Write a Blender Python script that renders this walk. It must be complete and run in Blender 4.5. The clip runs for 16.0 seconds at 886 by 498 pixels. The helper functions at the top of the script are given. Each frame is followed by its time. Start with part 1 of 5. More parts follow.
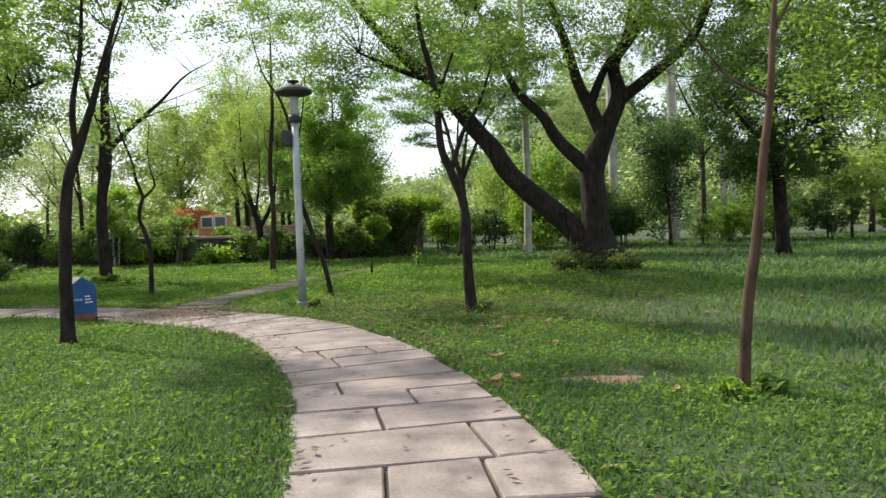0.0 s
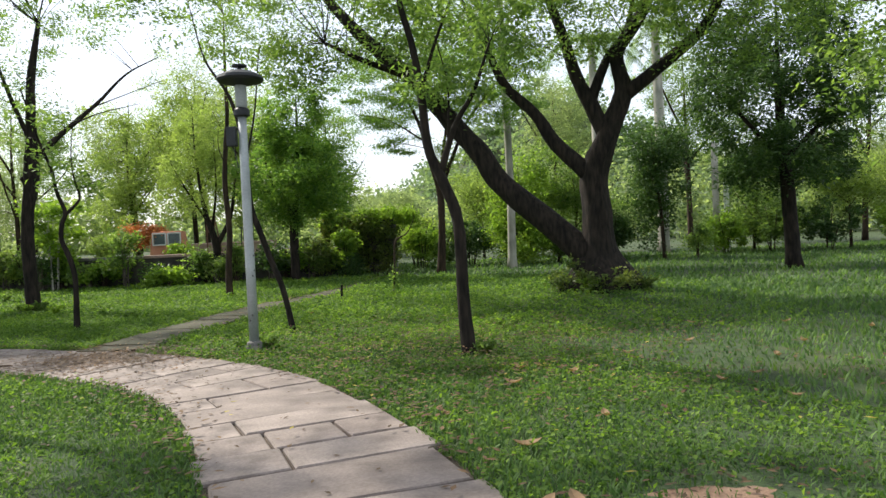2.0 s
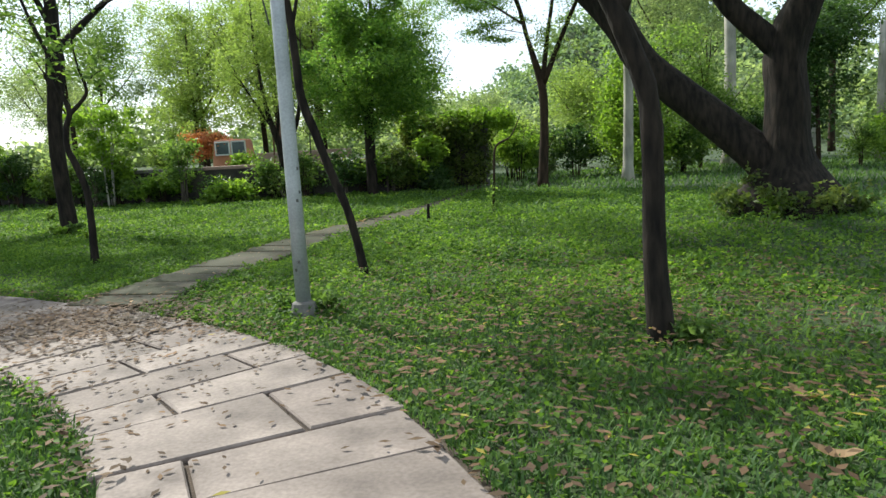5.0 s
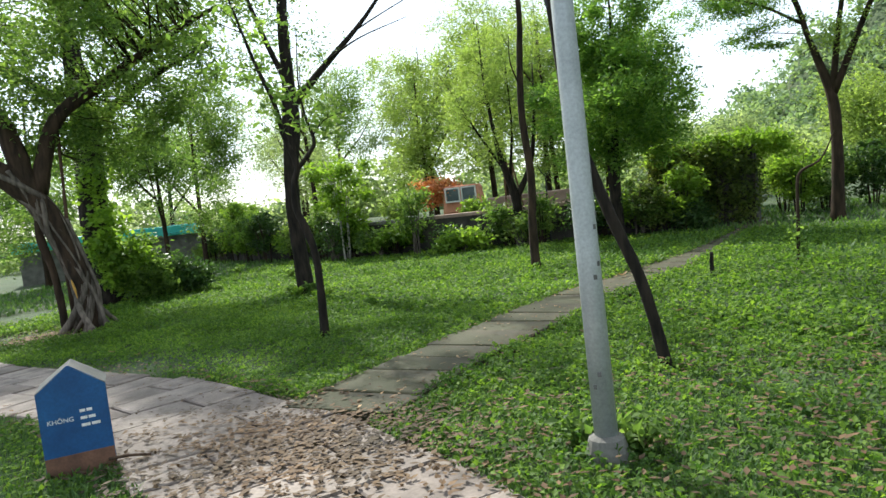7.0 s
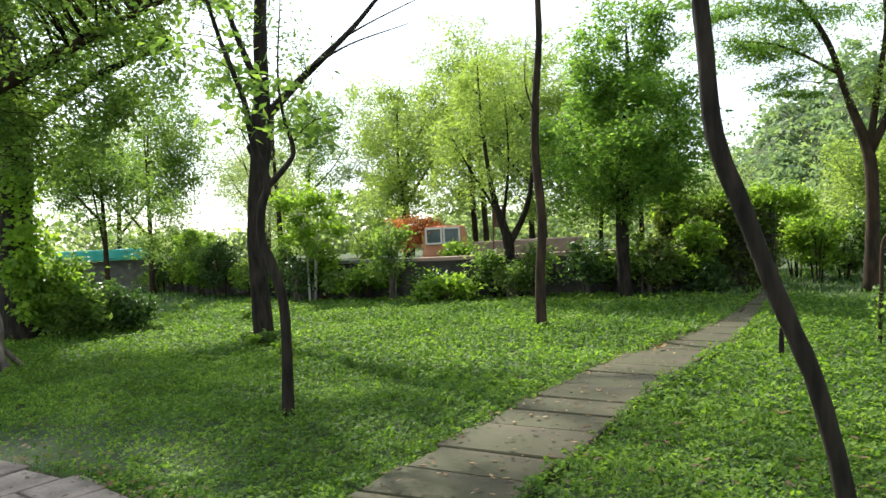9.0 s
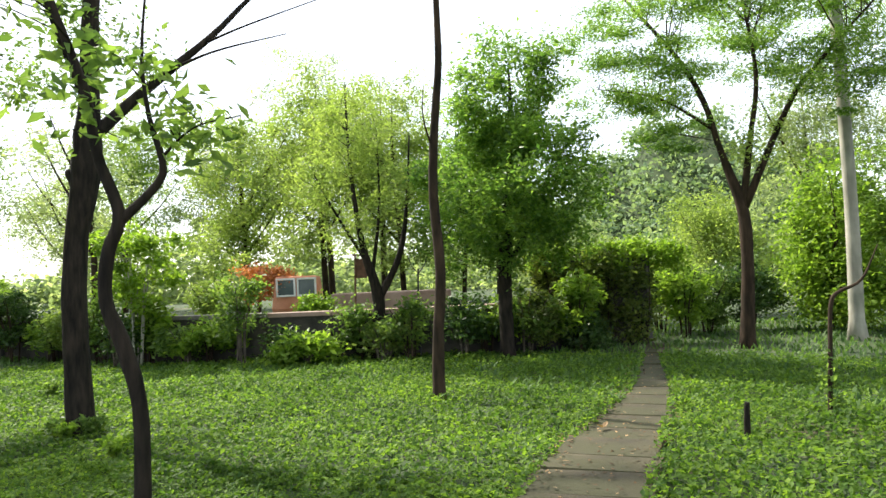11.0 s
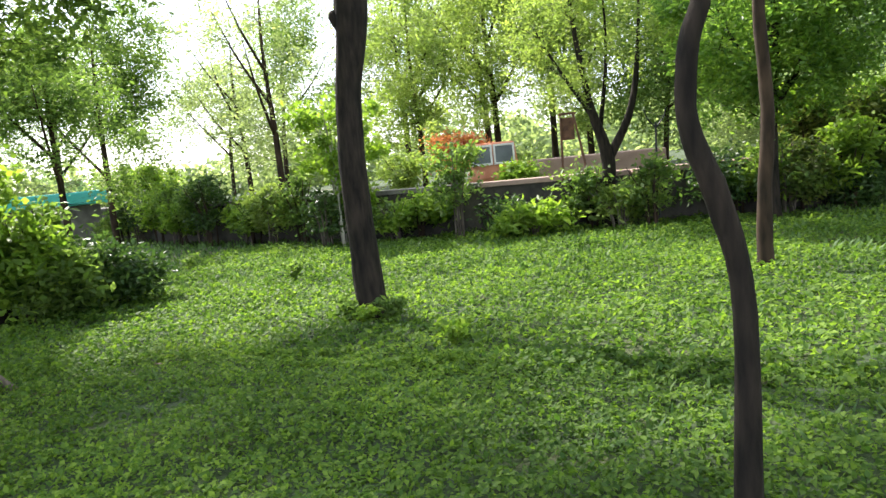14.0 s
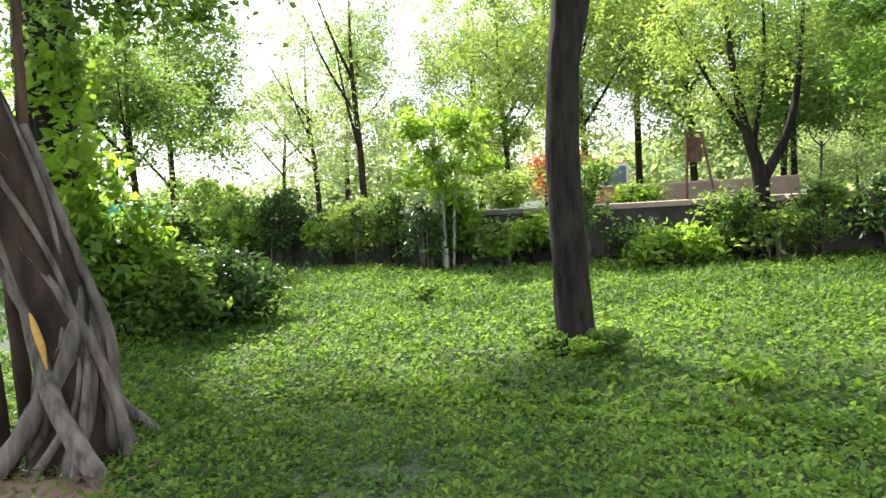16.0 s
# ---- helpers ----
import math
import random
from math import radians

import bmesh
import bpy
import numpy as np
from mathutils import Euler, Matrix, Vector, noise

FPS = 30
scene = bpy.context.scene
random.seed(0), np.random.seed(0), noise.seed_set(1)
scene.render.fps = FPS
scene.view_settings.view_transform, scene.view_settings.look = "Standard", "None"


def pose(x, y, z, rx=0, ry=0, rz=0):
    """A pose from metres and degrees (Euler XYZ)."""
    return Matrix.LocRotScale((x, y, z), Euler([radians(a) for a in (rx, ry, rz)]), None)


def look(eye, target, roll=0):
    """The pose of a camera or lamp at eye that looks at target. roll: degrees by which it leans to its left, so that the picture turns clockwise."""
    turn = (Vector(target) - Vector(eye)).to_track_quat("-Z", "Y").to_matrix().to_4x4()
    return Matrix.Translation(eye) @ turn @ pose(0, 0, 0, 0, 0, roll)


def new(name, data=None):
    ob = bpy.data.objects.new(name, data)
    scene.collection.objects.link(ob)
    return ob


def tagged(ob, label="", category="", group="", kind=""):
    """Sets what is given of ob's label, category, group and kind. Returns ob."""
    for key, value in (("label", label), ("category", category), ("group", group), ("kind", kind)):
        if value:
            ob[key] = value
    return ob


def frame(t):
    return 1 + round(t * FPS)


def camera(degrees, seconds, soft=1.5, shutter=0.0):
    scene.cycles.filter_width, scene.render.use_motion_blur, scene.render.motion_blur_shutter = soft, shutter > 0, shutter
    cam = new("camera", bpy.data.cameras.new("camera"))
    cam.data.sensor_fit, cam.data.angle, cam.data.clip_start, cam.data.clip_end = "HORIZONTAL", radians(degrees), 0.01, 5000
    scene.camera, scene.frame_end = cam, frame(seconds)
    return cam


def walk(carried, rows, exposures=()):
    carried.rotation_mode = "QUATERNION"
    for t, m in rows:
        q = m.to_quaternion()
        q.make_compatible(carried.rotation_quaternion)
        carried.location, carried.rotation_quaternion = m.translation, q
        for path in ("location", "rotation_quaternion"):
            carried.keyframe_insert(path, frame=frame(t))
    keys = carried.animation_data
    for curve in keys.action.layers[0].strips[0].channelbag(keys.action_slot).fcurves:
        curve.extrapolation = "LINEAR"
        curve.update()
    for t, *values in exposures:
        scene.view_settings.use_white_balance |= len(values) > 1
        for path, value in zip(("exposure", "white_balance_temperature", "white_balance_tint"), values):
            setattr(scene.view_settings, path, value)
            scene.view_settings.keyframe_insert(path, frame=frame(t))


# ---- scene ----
cam = camera(64.6, 16.0)
PATH = [
    (0, (0.326, 0.099, 1.342), (0.271, 2.096, 1.254), -2.0),
    (0.5, (0.313, 0.736, 1.29), (0.435, 2.731, 1.218), -2.5),
    (1, (0.156, 1.177, 1.32), (0.078, 3.175, 1.282), -1.7),
    (1.5, (0.08, 1.749, 1.309), (0.106, 3.749, 1.277), 0.4),
    (2, (0.06, 2.389, 1.411), (0.089, 4.388, 1.353), -2.7),
    (2.5, (-0.042, 2.976, 1.356), (-0.044, 4.974, 1.449), 4.1),
    (3, (-0.098, 3.667, 1.332), (-0.051, 5.667, 1.364), -1.5),
    (3.2, (-0.14, 3.887, 1.33), (-0.125, 5.887, 1.3), -1.3),
    (5.3, (-0.609, 6.312, 1.326), (-0.936, 8.259, 1.008), -4.6),
    (5.5, (-0.67, 6.496, 1.377), (-1.143, 8.412, 1.053), -6.0),
    (6, (-1.003, 7.024, 1.37), (-1.644, 8.881, 0.997), -4.4),
    (6.5, (-1.29, 7.621, 1.324), (-1.957, 9.475, 0.978), -5.8),
    (7, (-1.6, 8.082, 1.408), (-2.401, 9.909, 1.268), -6.7),
    (7.5, (-1.881, 8.587, 1.416), (-2.531, 10.477, 1.343), -5.6),
    (8, (-2.181, 9.056, 1.43), (-2.866, 10.935, 1.386), -4.9),
    (8.2, (-2.334, 9.207, 1.402), (-3.066, 11.068, 1.363), -3.5),
    (10.3, (-3.865, 11.106, 1.572), (-4.38, 13.038, 1.545), -2.4),
    (10.5, (-3.984, 11.22, 1.587), (-4.45, 13.165, 1.558), -2.6),
    (11, (-4.355, 11.533, 1.573), (-4.561, 13.521, 1.657), -2.5),
    (11.5, (-4.748, 11.884, 1.518), (-4.968, 13.869, 1.619), -2.9),
    (12, (-5.152, 12.06, 1.459), (-5.414, 14.039, 1.574), -2.5),
    (12.5, (-5.611, 12.282, 1.426), (-5.8, 14.273, 1.449), -1.3),
    (13, (-6.209, 12.457, 1.41), (-6.727, 14.386, 1.302), -2.2),
    (13.5, (-6.586, 12.57, 1.433), (-7.145, 14.481, 1.25), -2.3),
    (14, (-7.07, 12.658, 1.472), (-7.588, 14.573, 1.225), -5.7),
    (14.5, (-7.615, 12.811, 1.478), (-8.117, 14.743, 1.357), -4.7),
    (15, (-8.139, 13.069, 1.404), (-8.521, 15.019, 1.177), -4.3),
    (15.5, (-8.766, 13.216, 1.456), (-9.316, 15.125, 1.232), -5.4),
    (16, (-9.27, 13.678, 1.274), (-9.834, 15.591, 1.127), -3.6),
]
walk(cam, [(t, look(eye, target, roll)) for t, eye, target, roll in PATH], [(0, 0.48, 6300, 12), (3, 0.48, 6300, 10), (5.5, 0.5, 5950, 5), (8, 0.9, 6150, 6), (10.5, 1.0, 6450, 9), (13, 1.25, 6300, 13), (16, 1.62, 6200, 15)])

# ---- world and sun ----
SUN_AZ, SUN_EL = radians(52), radians(45)      # turned from ahead (+y) to the left, height over the horizon
world = bpy.data.worlds.new("sky")
scene.world = world
world.use_nodes = True
wn = world.node_tree
sky = wn.nodes.new("ShaderNodeTexSky")
sky.sky_type, sky.sun_disc, sky.sun_elevation, sky.sun_rotation = "NISHITA", False, SUN_EL, -SUN_AZ
sky.air_density, sky.dust_density, sky.ozone_density = 1.0, 1.5, 1.0
haze = wn.nodes.new("ShaderNodeMix")           # a thin white veil of cloud over the whole sky
haze.data_type = "RGBA"
haze.inputs[0].default_value, haze.inputs[7].default_value = 0.6, (6.6, 6.8, 7.0, 1)
wn.links.new(sky.outputs[0], haze.inputs[6])
wn.links.new(haze.outputs[2], wn.nodes["Background"].inputs[0])
wn.nodes["Background"].inputs[1].default_value = 0.15
sun = new("sun", bpy.data.lights.new("sun", "SUN"))
sun.data.energy, sun.data.angle, sun.data.color = 5.0, radians(2.0), (1.0, 0.93, 0.8)
sun.matrix_world = look((-math.sin(SUN_AZ) * 30, math.cos(SUN_AZ) * 30, math.tan(SUN_EL) * 30), (0, 0, 0))

# ---- materials ----


def material(name):
    m = bpy.data.materials.new(name)
    m.use_nodes = True
    nt = m.node_tree
    return m, nt, nt.nodes["Principled BSDF"]


def ramp(nt, source, stops):
    r = nt.nodes.new("ShaderNodeValToRGB")
    while len(r.color_ramp.elements) < len(stops):
        r.color_ramp.elements.new(0.5)
    for e, (p, c) in zip(r.color_ramp.elements, stops):
        e.position, e.color = p, (*c, 1)
    nt.links.new(source, r.inputs[0])
    return r.outputs[0]


def noise_tex(nt, scale, detail=4.0, stretch=(1, 1, 1), coord="Object"):
    tc, mp, n = nt.nodes.new("ShaderNodeTexCoord"), nt.nodes.new("ShaderNodeMapping"), nt.nodes.new("ShaderNodeTexNoise")
    mp.inputs["Scale"].default_value = stretch
    n.inputs["Scale"].default_value, n.inputs["Detail"].default_value = scale, detail
    nt.links.new(tc.outputs[coord], mp.inputs[0])
    nt.links.new(mp.outputs[0], n.inputs["Vector"])
    return n.outputs[0]


def blend(nt, mode, factor, a, b):
    m = nt.nodes.new("ShaderNodeMix")
    m.data_type, m.blend_type = "RGBA", mode
    for value, socket in ((factor, m.inputs[0]), (a, m.inputs[6]), (b, m.inputs[7])):
        if isinstance(value, (int, float)):
            socket.default_value = value
        elif isinstance(value, tuple):
            socket.default_value = (*value, 1)
        else:
            nt.links.new(value, socket)
    return m.outputs[2]


def bump(nt, bsdf, height, strength, distance):
    b = nt.nodes.new("ShaderNodeBump")
    b.inputs["Strength"].default_value, b.inputs["Distance"].default_value = strength, distance
    nt.links.new(height, b.inputs["Height"])
    nt.links.new(b.outputs[0], bsdf.inputs["Normal"])


def leaf_material(name, dark, light, through_light=0.45, rough=0.45, patch=1.2):
    """Thin leaves: each one of its own tint, drifting from clump to clump, and light shines through."""
    m, nt, p = material(name)
    rnd = nt.nodes.new("ShaderNodeNewGeometry").outputs["Random Per Island"]
    c = ramp(nt, rnd, [(0.0, dark), (0.65, tuple((a + b) / 2 for a, b in zip(dark, light))), (1.0, light)])
    drift = ramp(nt, noise_tex(nt, patch, 2), [(0.28, (0.55, 0.62, 0.6)), (0.72, (1.35, 1.28, 1.1))])
    c = blend(nt, "MULTIPLY", 1.0, c, drift)
    nt.links.new(c, p.inputs["Base Color"])
    p.inputs["Roughness"].default_value = rough
    p.inputs["Specular IOR Level"].default_value = 0.22
    tr = nt.nodes.new("ShaderNodeBsdfTranslucent")
    warm = blend(nt, "MULTIPLY", 1.0, c, (1.45, 1.5, 0.75))
    nt.links.new(warm, tr.inputs[0])
    mix = nt.nodes.new("ShaderNodeMixShader")
    mix.inputs[0].default_value = through_light
    nt.links.new(p.outputs[0], mix.inputs[1])
    nt.links.new(tr.outputs[0], mix.inputs[2])
    nt.links.new(mix.outputs[0], nt.nodes["Material Output"].inputs[0])
    return m


def bark_material(name, dark, light, scale=9.0, relief=0.02):
    m, nt, p = material(name)
    fine = noise_tex(nt, scale, 8, (1, 1, 0.22))
    coarse = noise_tex(nt, 1.6, 3)
    c = ramp(nt, fine, [(0.32, dark), (0.66, light)])
    c = blend(nt, "MULTIPLY", 1.0, c, ramp(nt, coarse, [(0.35, (0.7, 0.72, 0.68)), (0.7, (1.2, 1.15, 1.1))]))
    nt.links.new(c, p.inputs["Base Color"])
    p.inputs["Roughness"].default_value, p.inputs["Specular IOR Level"].default_value = 0.92, 0.25
    bump(nt, p, fine, 0.9, relief)
    return m


def plain_material(name, a, b, scale=5.0, rough=0.6, metal=0.0, relief=0.004, fine_scale=60.0):
    m, nt, p = material(name)
    c = ramp(nt, noise_tex(nt, scale, 6), [(0.3, a), (0.7, b)])
    grain = noise_tex(nt, fine_scale, 4)
    c = blend(nt, "MULTIPLY", 0.5, c, ramp(nt, grain, [(0.3, (0.7, 0.7, 0.7)), (0.7, (1.2, 1.2, 1.2))]))
    nt.links.new(c, p.inputs["Base Color"])
    p.inputs["Roughness"].default_value, p.inputs["Metallic"].default_value = rough, metal
    bump(nt, p, grain, 0.5, relief)
    return m


def slab_material(name, a, b, stain, moss=None):
    """Split sandstone paving: every slab its own tint, with stains and grit."""
    m, nt, p = material(name)
    rnd = nt.nodes.new("ShaderNodeObjectInfo").outputs["Random"]
    c = ramp(nt, rnd, [(0.0, a), (1.0, b)])
    c = blend(nt, "MULTIPLY", 1.0, c, ramp(nt, noise_tex(nt, 2.2, 6, coord="Generated"), [(0.25, stain), (0.62, (1.08, 1.06, 1.02))]))
    big = noise_tex(nt, 1.3, 5)
    if moss:
        c = blend(nt, "MIX", ramp(nt, big, [(0.42, (0, 0, 0)), (0.6, (0.75, 0.75, 0.75))]), c, moss)
    grain = noise_tex(nt, 45, 6)
    c = blend(nt, "MULTIPLY", 0.6, c, ramp(nt, grain, [(0.35, (0.72, 0.7, 0.68)), (0.65, (1.12, 1.12, 1.12))]))
    nt.links.new(c, p.inputs["Base Color"])
    p.inputs["Roughness"].default_value = 0.82
    bump(nt, p, grain, 0.5, 0.006)
    return m


def ground_material():
    """Soil and short turf between the blades: green, with bare brown and straw-coloured patches."""
    m, nt, p = material("turf_and_soil")
    big, mid, fine = noise_tex(nt, 0.35, 5), noise_tex(nt, 2.5, 6), noise_tex(nt, 38, 6)
    c = ramp(nt, mid, [(0.3, (0.026, 0.042, 0.016)), (0.55, (0.042, 0.072, 0.022)), (0.75, (0.075, 0.078, 0.034))])
    c = blend(nt, "MIX", ramp(nt, big, [(0.58, (0, 0, 0)), (0.72, (0.5, 0.5, 0.5))]), c, (0.13, 0.1, 0.05))
    c = blend(nt, "MULTIPLY", 0.8, c, ramp(nt, fine, [(0.3, (0.55, 0.55, 0.5)), (0.7, (1.35, 1.35, 1.2))]))
    nt.links.new(c, p.inputs["Base Color"])
    p.inputs["Roughness"].default_value = 0.95
    bump(nt, p, fine, 0.8, 0.03)
    return m


M = {
    "ground": ground_material(),
    "grass": leaf_material("grass_blade", (0.058, 0.12, 0.04), (0.15, 0.24, 0.085), 0.42, 0.6, 0.5),
    "cover": leaf_material("ground_cover_leaf", (0.057, 0.125, 0.026), (0.19, 0.295, 0.048), 0.5, 0.6, 0.6),
    "leaf_mid": leaf_material("tree_leaf_mid_green", (0.085, 0.15, 0.047), (0.21, 0.305, 0.09), 0.6),
    "leaf_dark": leaf_material("tree_leaf_dark_green", (0.036, 0.078, 0.03), (0.09, 0.155, 0.05), 0.4, 0.35),
    "leaf_glossy": leaf_material("tree_leaf_glossy_green", (0.085, 0.175, 0.048), (0.25, 0.38, 0.09), 0.6, 0.35),
    "leaf_light": leaf_material("tree_leaf_light_green", (0.17, 0.245, 0.08), (0.32, 0.4, 0.14), 0.6),
    "leaf_lime": leaf_material("shrub_leaf_lime_green", (0.13, 0.23, 0.035), (0.28, 0.4, 0.07), 0.55),
    # far trees: distance haze is painted into this paler, greyer leaf colour
    "leaf_far_haze": leaf_material("far_leaf_haze_tint", (0.19, 0.25, 0.16), (0.32, 0.38, 0.24), 0.6, 0.6),
    # hill crowns: the veil of distance is mixed into the leaf green
    "leaf_hill_haze": leaf_material("hill_leaf_haze_tint", (0.16, 0.24, 0.15), (0.28, 0.36, 0.23), 0.4, 0.7, 0.1),
    "leaf_olive": leaf_material("vine_leaf_olive", (0.07, 0.11, 0.035), (0.2, 0.24, 0.07), 0.5),
    "leaf_orange": leaf_material("orange_blossom", (0.42, 0.13, 0.06), (0.68, 0.3, 0.16), 0.35),
    "litter": leaf_material("dry_leaf", (0.06, 0.036, 0.022), (0.17, 0.108, 0.066), 0.15, 0.7),
    "tan": leaf_material("large_tan_dry_leaf", (0.26, 0.165, 0.095), (0.42, 0.29, 0.19), 0.2, 0.7),
    "straw": leaf_material("yellowed_leaf", (0.24, 0.2, 0.04), (0.42, 0.36, 0.08), 0.3, 0.6),
    "bark_dark": bark_material("bark_dark", (0.006, 0.005, 0.004), (0.034, 0.026, 0.02), 16.0, 0.03),
    "bark_brown": bark_material("bark_brown", (0.015, 0.0105, 0.007), (0.06, 0.039, 0.025), 12.0, 0.012),
    "bark_red": bark_material("bark_reddish", (0.045, 0.027, 0.018), (0.125, 0.078, 0.052), 14.0, 0.01),
    "bark_grey": bark_material("bark_grey_roots", (0.05, 0.041, 0.034), (0.19, 0.16, 0.135), 16.0, 0.012),
    "bark_pale": bark_material("bark_pale_palm", (0.25, 0.24, 0.21), (0.5, 0.48, 0.43), 4.0, 0.01),
    "slab": slab_material("pink_sandstone", (0.205, 0.168, 0.15), (0.305, 0.258, 0.232), (0.42, 0.4, 0.38)),
    "slab_grey": slab_material("mossy_grey_stone", (0.05, 0.041, 0.02), (0.078, 0.064, 0.034), (0.5, 0.5, 0.42), (0.04, 0.042, 0.01)),
    "soil": plain_material("dark_joint_soil", (0.035, 0.026, 0.018), (0.09, 0.065, 0.045), 3.0, 0.95, 0, 0.02),
    "bare": plain_material("bare_reddish_earth", (0.18, 0.1, 0.06), (0.3, 0.2, 0.13), 3.0, 0.95, 0, 0.02),
    "galv": plain_material("galvanised_steel", (0.34, 0.36, 0.37), (0.46, 0.48, 0.49), 3.0, 0.5, 0.35, 0.001),
    "black": plain_material("black_metal", (0.015, 0.016, 0.018), (0.035, 0.036, 0.04), 6.0, 0.5, 0.2, 0.001),
    "lampglass": plain_material("frosted_lamp_cover", (0.3, 0.31, 0.31), (0.4, 0.41, 0.4), 3.0, 0.35, 0, 0.0005),
    "concrete": plain_material("concrete", (0.1, 0.095, 0.085), (0.2, 0.19, 0.17), 4.0, 0.9),
    "blue": plain_material("faded_blue_paint", (0.004, 0.05, 0.16), (0.01, 0.09, 0.25), 4.0, 0.6, 0, 0.001),
    "rust": plain_material("rusty_steel", (0.07, 0.035, 0.025), (0.2, 0.1, 0.06), 7.0, 0.8, 0.1, 0.003),
    "binside": plain_material("weathered_brown_panel", (0.09, 0.062, 0.05), (0.17, 0.115, 0.095), 5.0, 0.75),
    "bingrey": plain_material("dull_grey_tin", (0.08, 0.08, 0.075), (0.14, 0.135, 0.125), 6.0, 0.7),
    "white": plain_material("white_paint", (0.62, 0.62, 0.6), (0.8, 0.8, 0.78), 5.0, 0.6, 0, 0.001),
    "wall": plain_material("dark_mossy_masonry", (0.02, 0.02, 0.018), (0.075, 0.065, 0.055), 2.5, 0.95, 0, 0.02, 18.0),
    "coping": plain_material("pink_concrete_coping", (0.27, 0.18, 0.145), (0.42, 0.3, 0.25), 2.5, 0.9),
    "orange": plain_material("faded_orange_paint", (0.5, 0.17, 0.09), (0.68, 0.3, 0.18), 3.0, 0.6),
    "teal": plain_material("turquoise_sheeting", (0.05, 0.45, 0.42), (0.12, 0.6, 0.55), 2.0, 0.5),
    "glass": plain_material("dusty_window_glass", (0.05, 0.07, 0.08), (0.12, 0.15, 0.16), 2.0, 0.15, 0, 0.0005),
    "ochre": plain_material("ochre_scar", (0.4, 0.2, 0.03), (0.55, 0.33, 0.07), 6.0, 0.85),
}

# ---- building blocks ----


def mesh_of(name, verts, faces, mat, smooth=False):
    me = bpy.data.meshes.new(name)
    me.from_pydata(verts, [], faces)
    me.materials.append(mat)
    if smooth:
        me.polygons.foreach_set("use_smooth", [True] * len(me.polygons))
    me.update()
    return me


def quick_mesh(name, verts, tris, mat):
    """A large triangle mesh from arrays."""
    me = bpy.data.meshes.new(name)
    verts, tris = np.asarray(verts, np.float32), np.asarray(tris, np.int32)
    me.vertices.add(len(verts))
    me.vertices.foreach_set("co", verts.ravel())
    me.loops.add(tris.size)
    me.loops.foreach_set("vertex_index", tris.ravel())
    me.polygons.add(len(tris))
    me.polygons.foreach_set("loop_start", np.arange(0, tris.size, 3, dtype=np.int32))
    me.polygons.foreach_set("loop_total", np.full(len(tris), 3, np.int32))
    me.materials.append(mat)
    me.update(calc_edges=True)
    return me


def thing(name, at, label, category, group="", kind=""):
    """An empty at the base of a thing, to carry its parts."""
    ob = new(name)
    ob.empty_display_size = 0.1
    ob.matrix_world = Matrix.Translation(at)
    return tagged(ob, label, category, group, kind)


def under(ob, parent, label=""):
    """Make ob a part of parent; its mesh is given in the parent's own axes."""
    ob.parent = parent
    if label:
        ob["label"] = label
    return ob


def part(name, bm, mat, parent, label="", smooth=False):
    me = bpy.data.meshes.new(name)
    bm.to_mesh(me)
    bm.free()
    me.materials.append(mat)
    if smooth:
        me.polygons.foreach_set("use_smooth", [True] * len(me.polygons))
    return under(new(name, me), parent, label)


def box_bm(sx, sy, sz, at=(0, 0, 0), bevel=0.0, turn=0.0):
    bm = bmesh.new()
    bmesh.ops.create_cube(bm, size=1, matrix=Matrix.Translation(at) @ Matrix.Rotation(turn, 4, "Z") @ Matrix.Diagonal((sx, sy, sz, 1)))
    if bevel:
        bmesh.ops.bevel(bm, geom=bm.edges[:], offset=bevel, segments=2, affect="EDGES", profile=0.6)
    return bm


def lathe_bm(profile, sides=24, at=(0, 0, 0)):
    """A turned body from (radius, height) pairs."""
    bm = bmesh.new()
    rings = []
    for r, z in profile:
        rings.append([bm.verts.new((at[0] + r * math.cos(a), at[1] + r * math.sin(a), at[2] + z)) for a in np.linspace(0, 2 * math.pi, sides, endpoint=False)])
    for lo, hi in zip(rings, rings[1:]):
        for k in range(sides):
            bm.faces.new((lo[k], lo[(k + 1) % sides], hi[(k + 1) % sides], hi[k]))
    bm.faces.new(rings[0][::-1])
    bm.faces.new(rings[-1])
    return bm


def smooth_line(points, steps=5):
    """Catmull-Rom through points of x, y, z, radius."""
    p = np.array(points, float)
    p = np.vstack([2 * p[0] - p[1], p, 2 * p[-1] - p[-2]])
    out = []
    for k in range(1, len(p) - 2):
        for u in np.linspace(0, 1, steps, endpoint=False):
            a, b, c, d = p[k - 1], p[k], p[k + 1], p[k + 2]
            out.append(0.5 * (2 * b + (c - a) * u + (2 * a - 5 * b + 4 * c - d) * u * u + (3 * b - a - 3 * c + d) * u ** 3))
    out.append(p[-2])
    out = np.array(out)
    out[:, 3] = np.maximum(out[:, 3], 0.002)
    return out


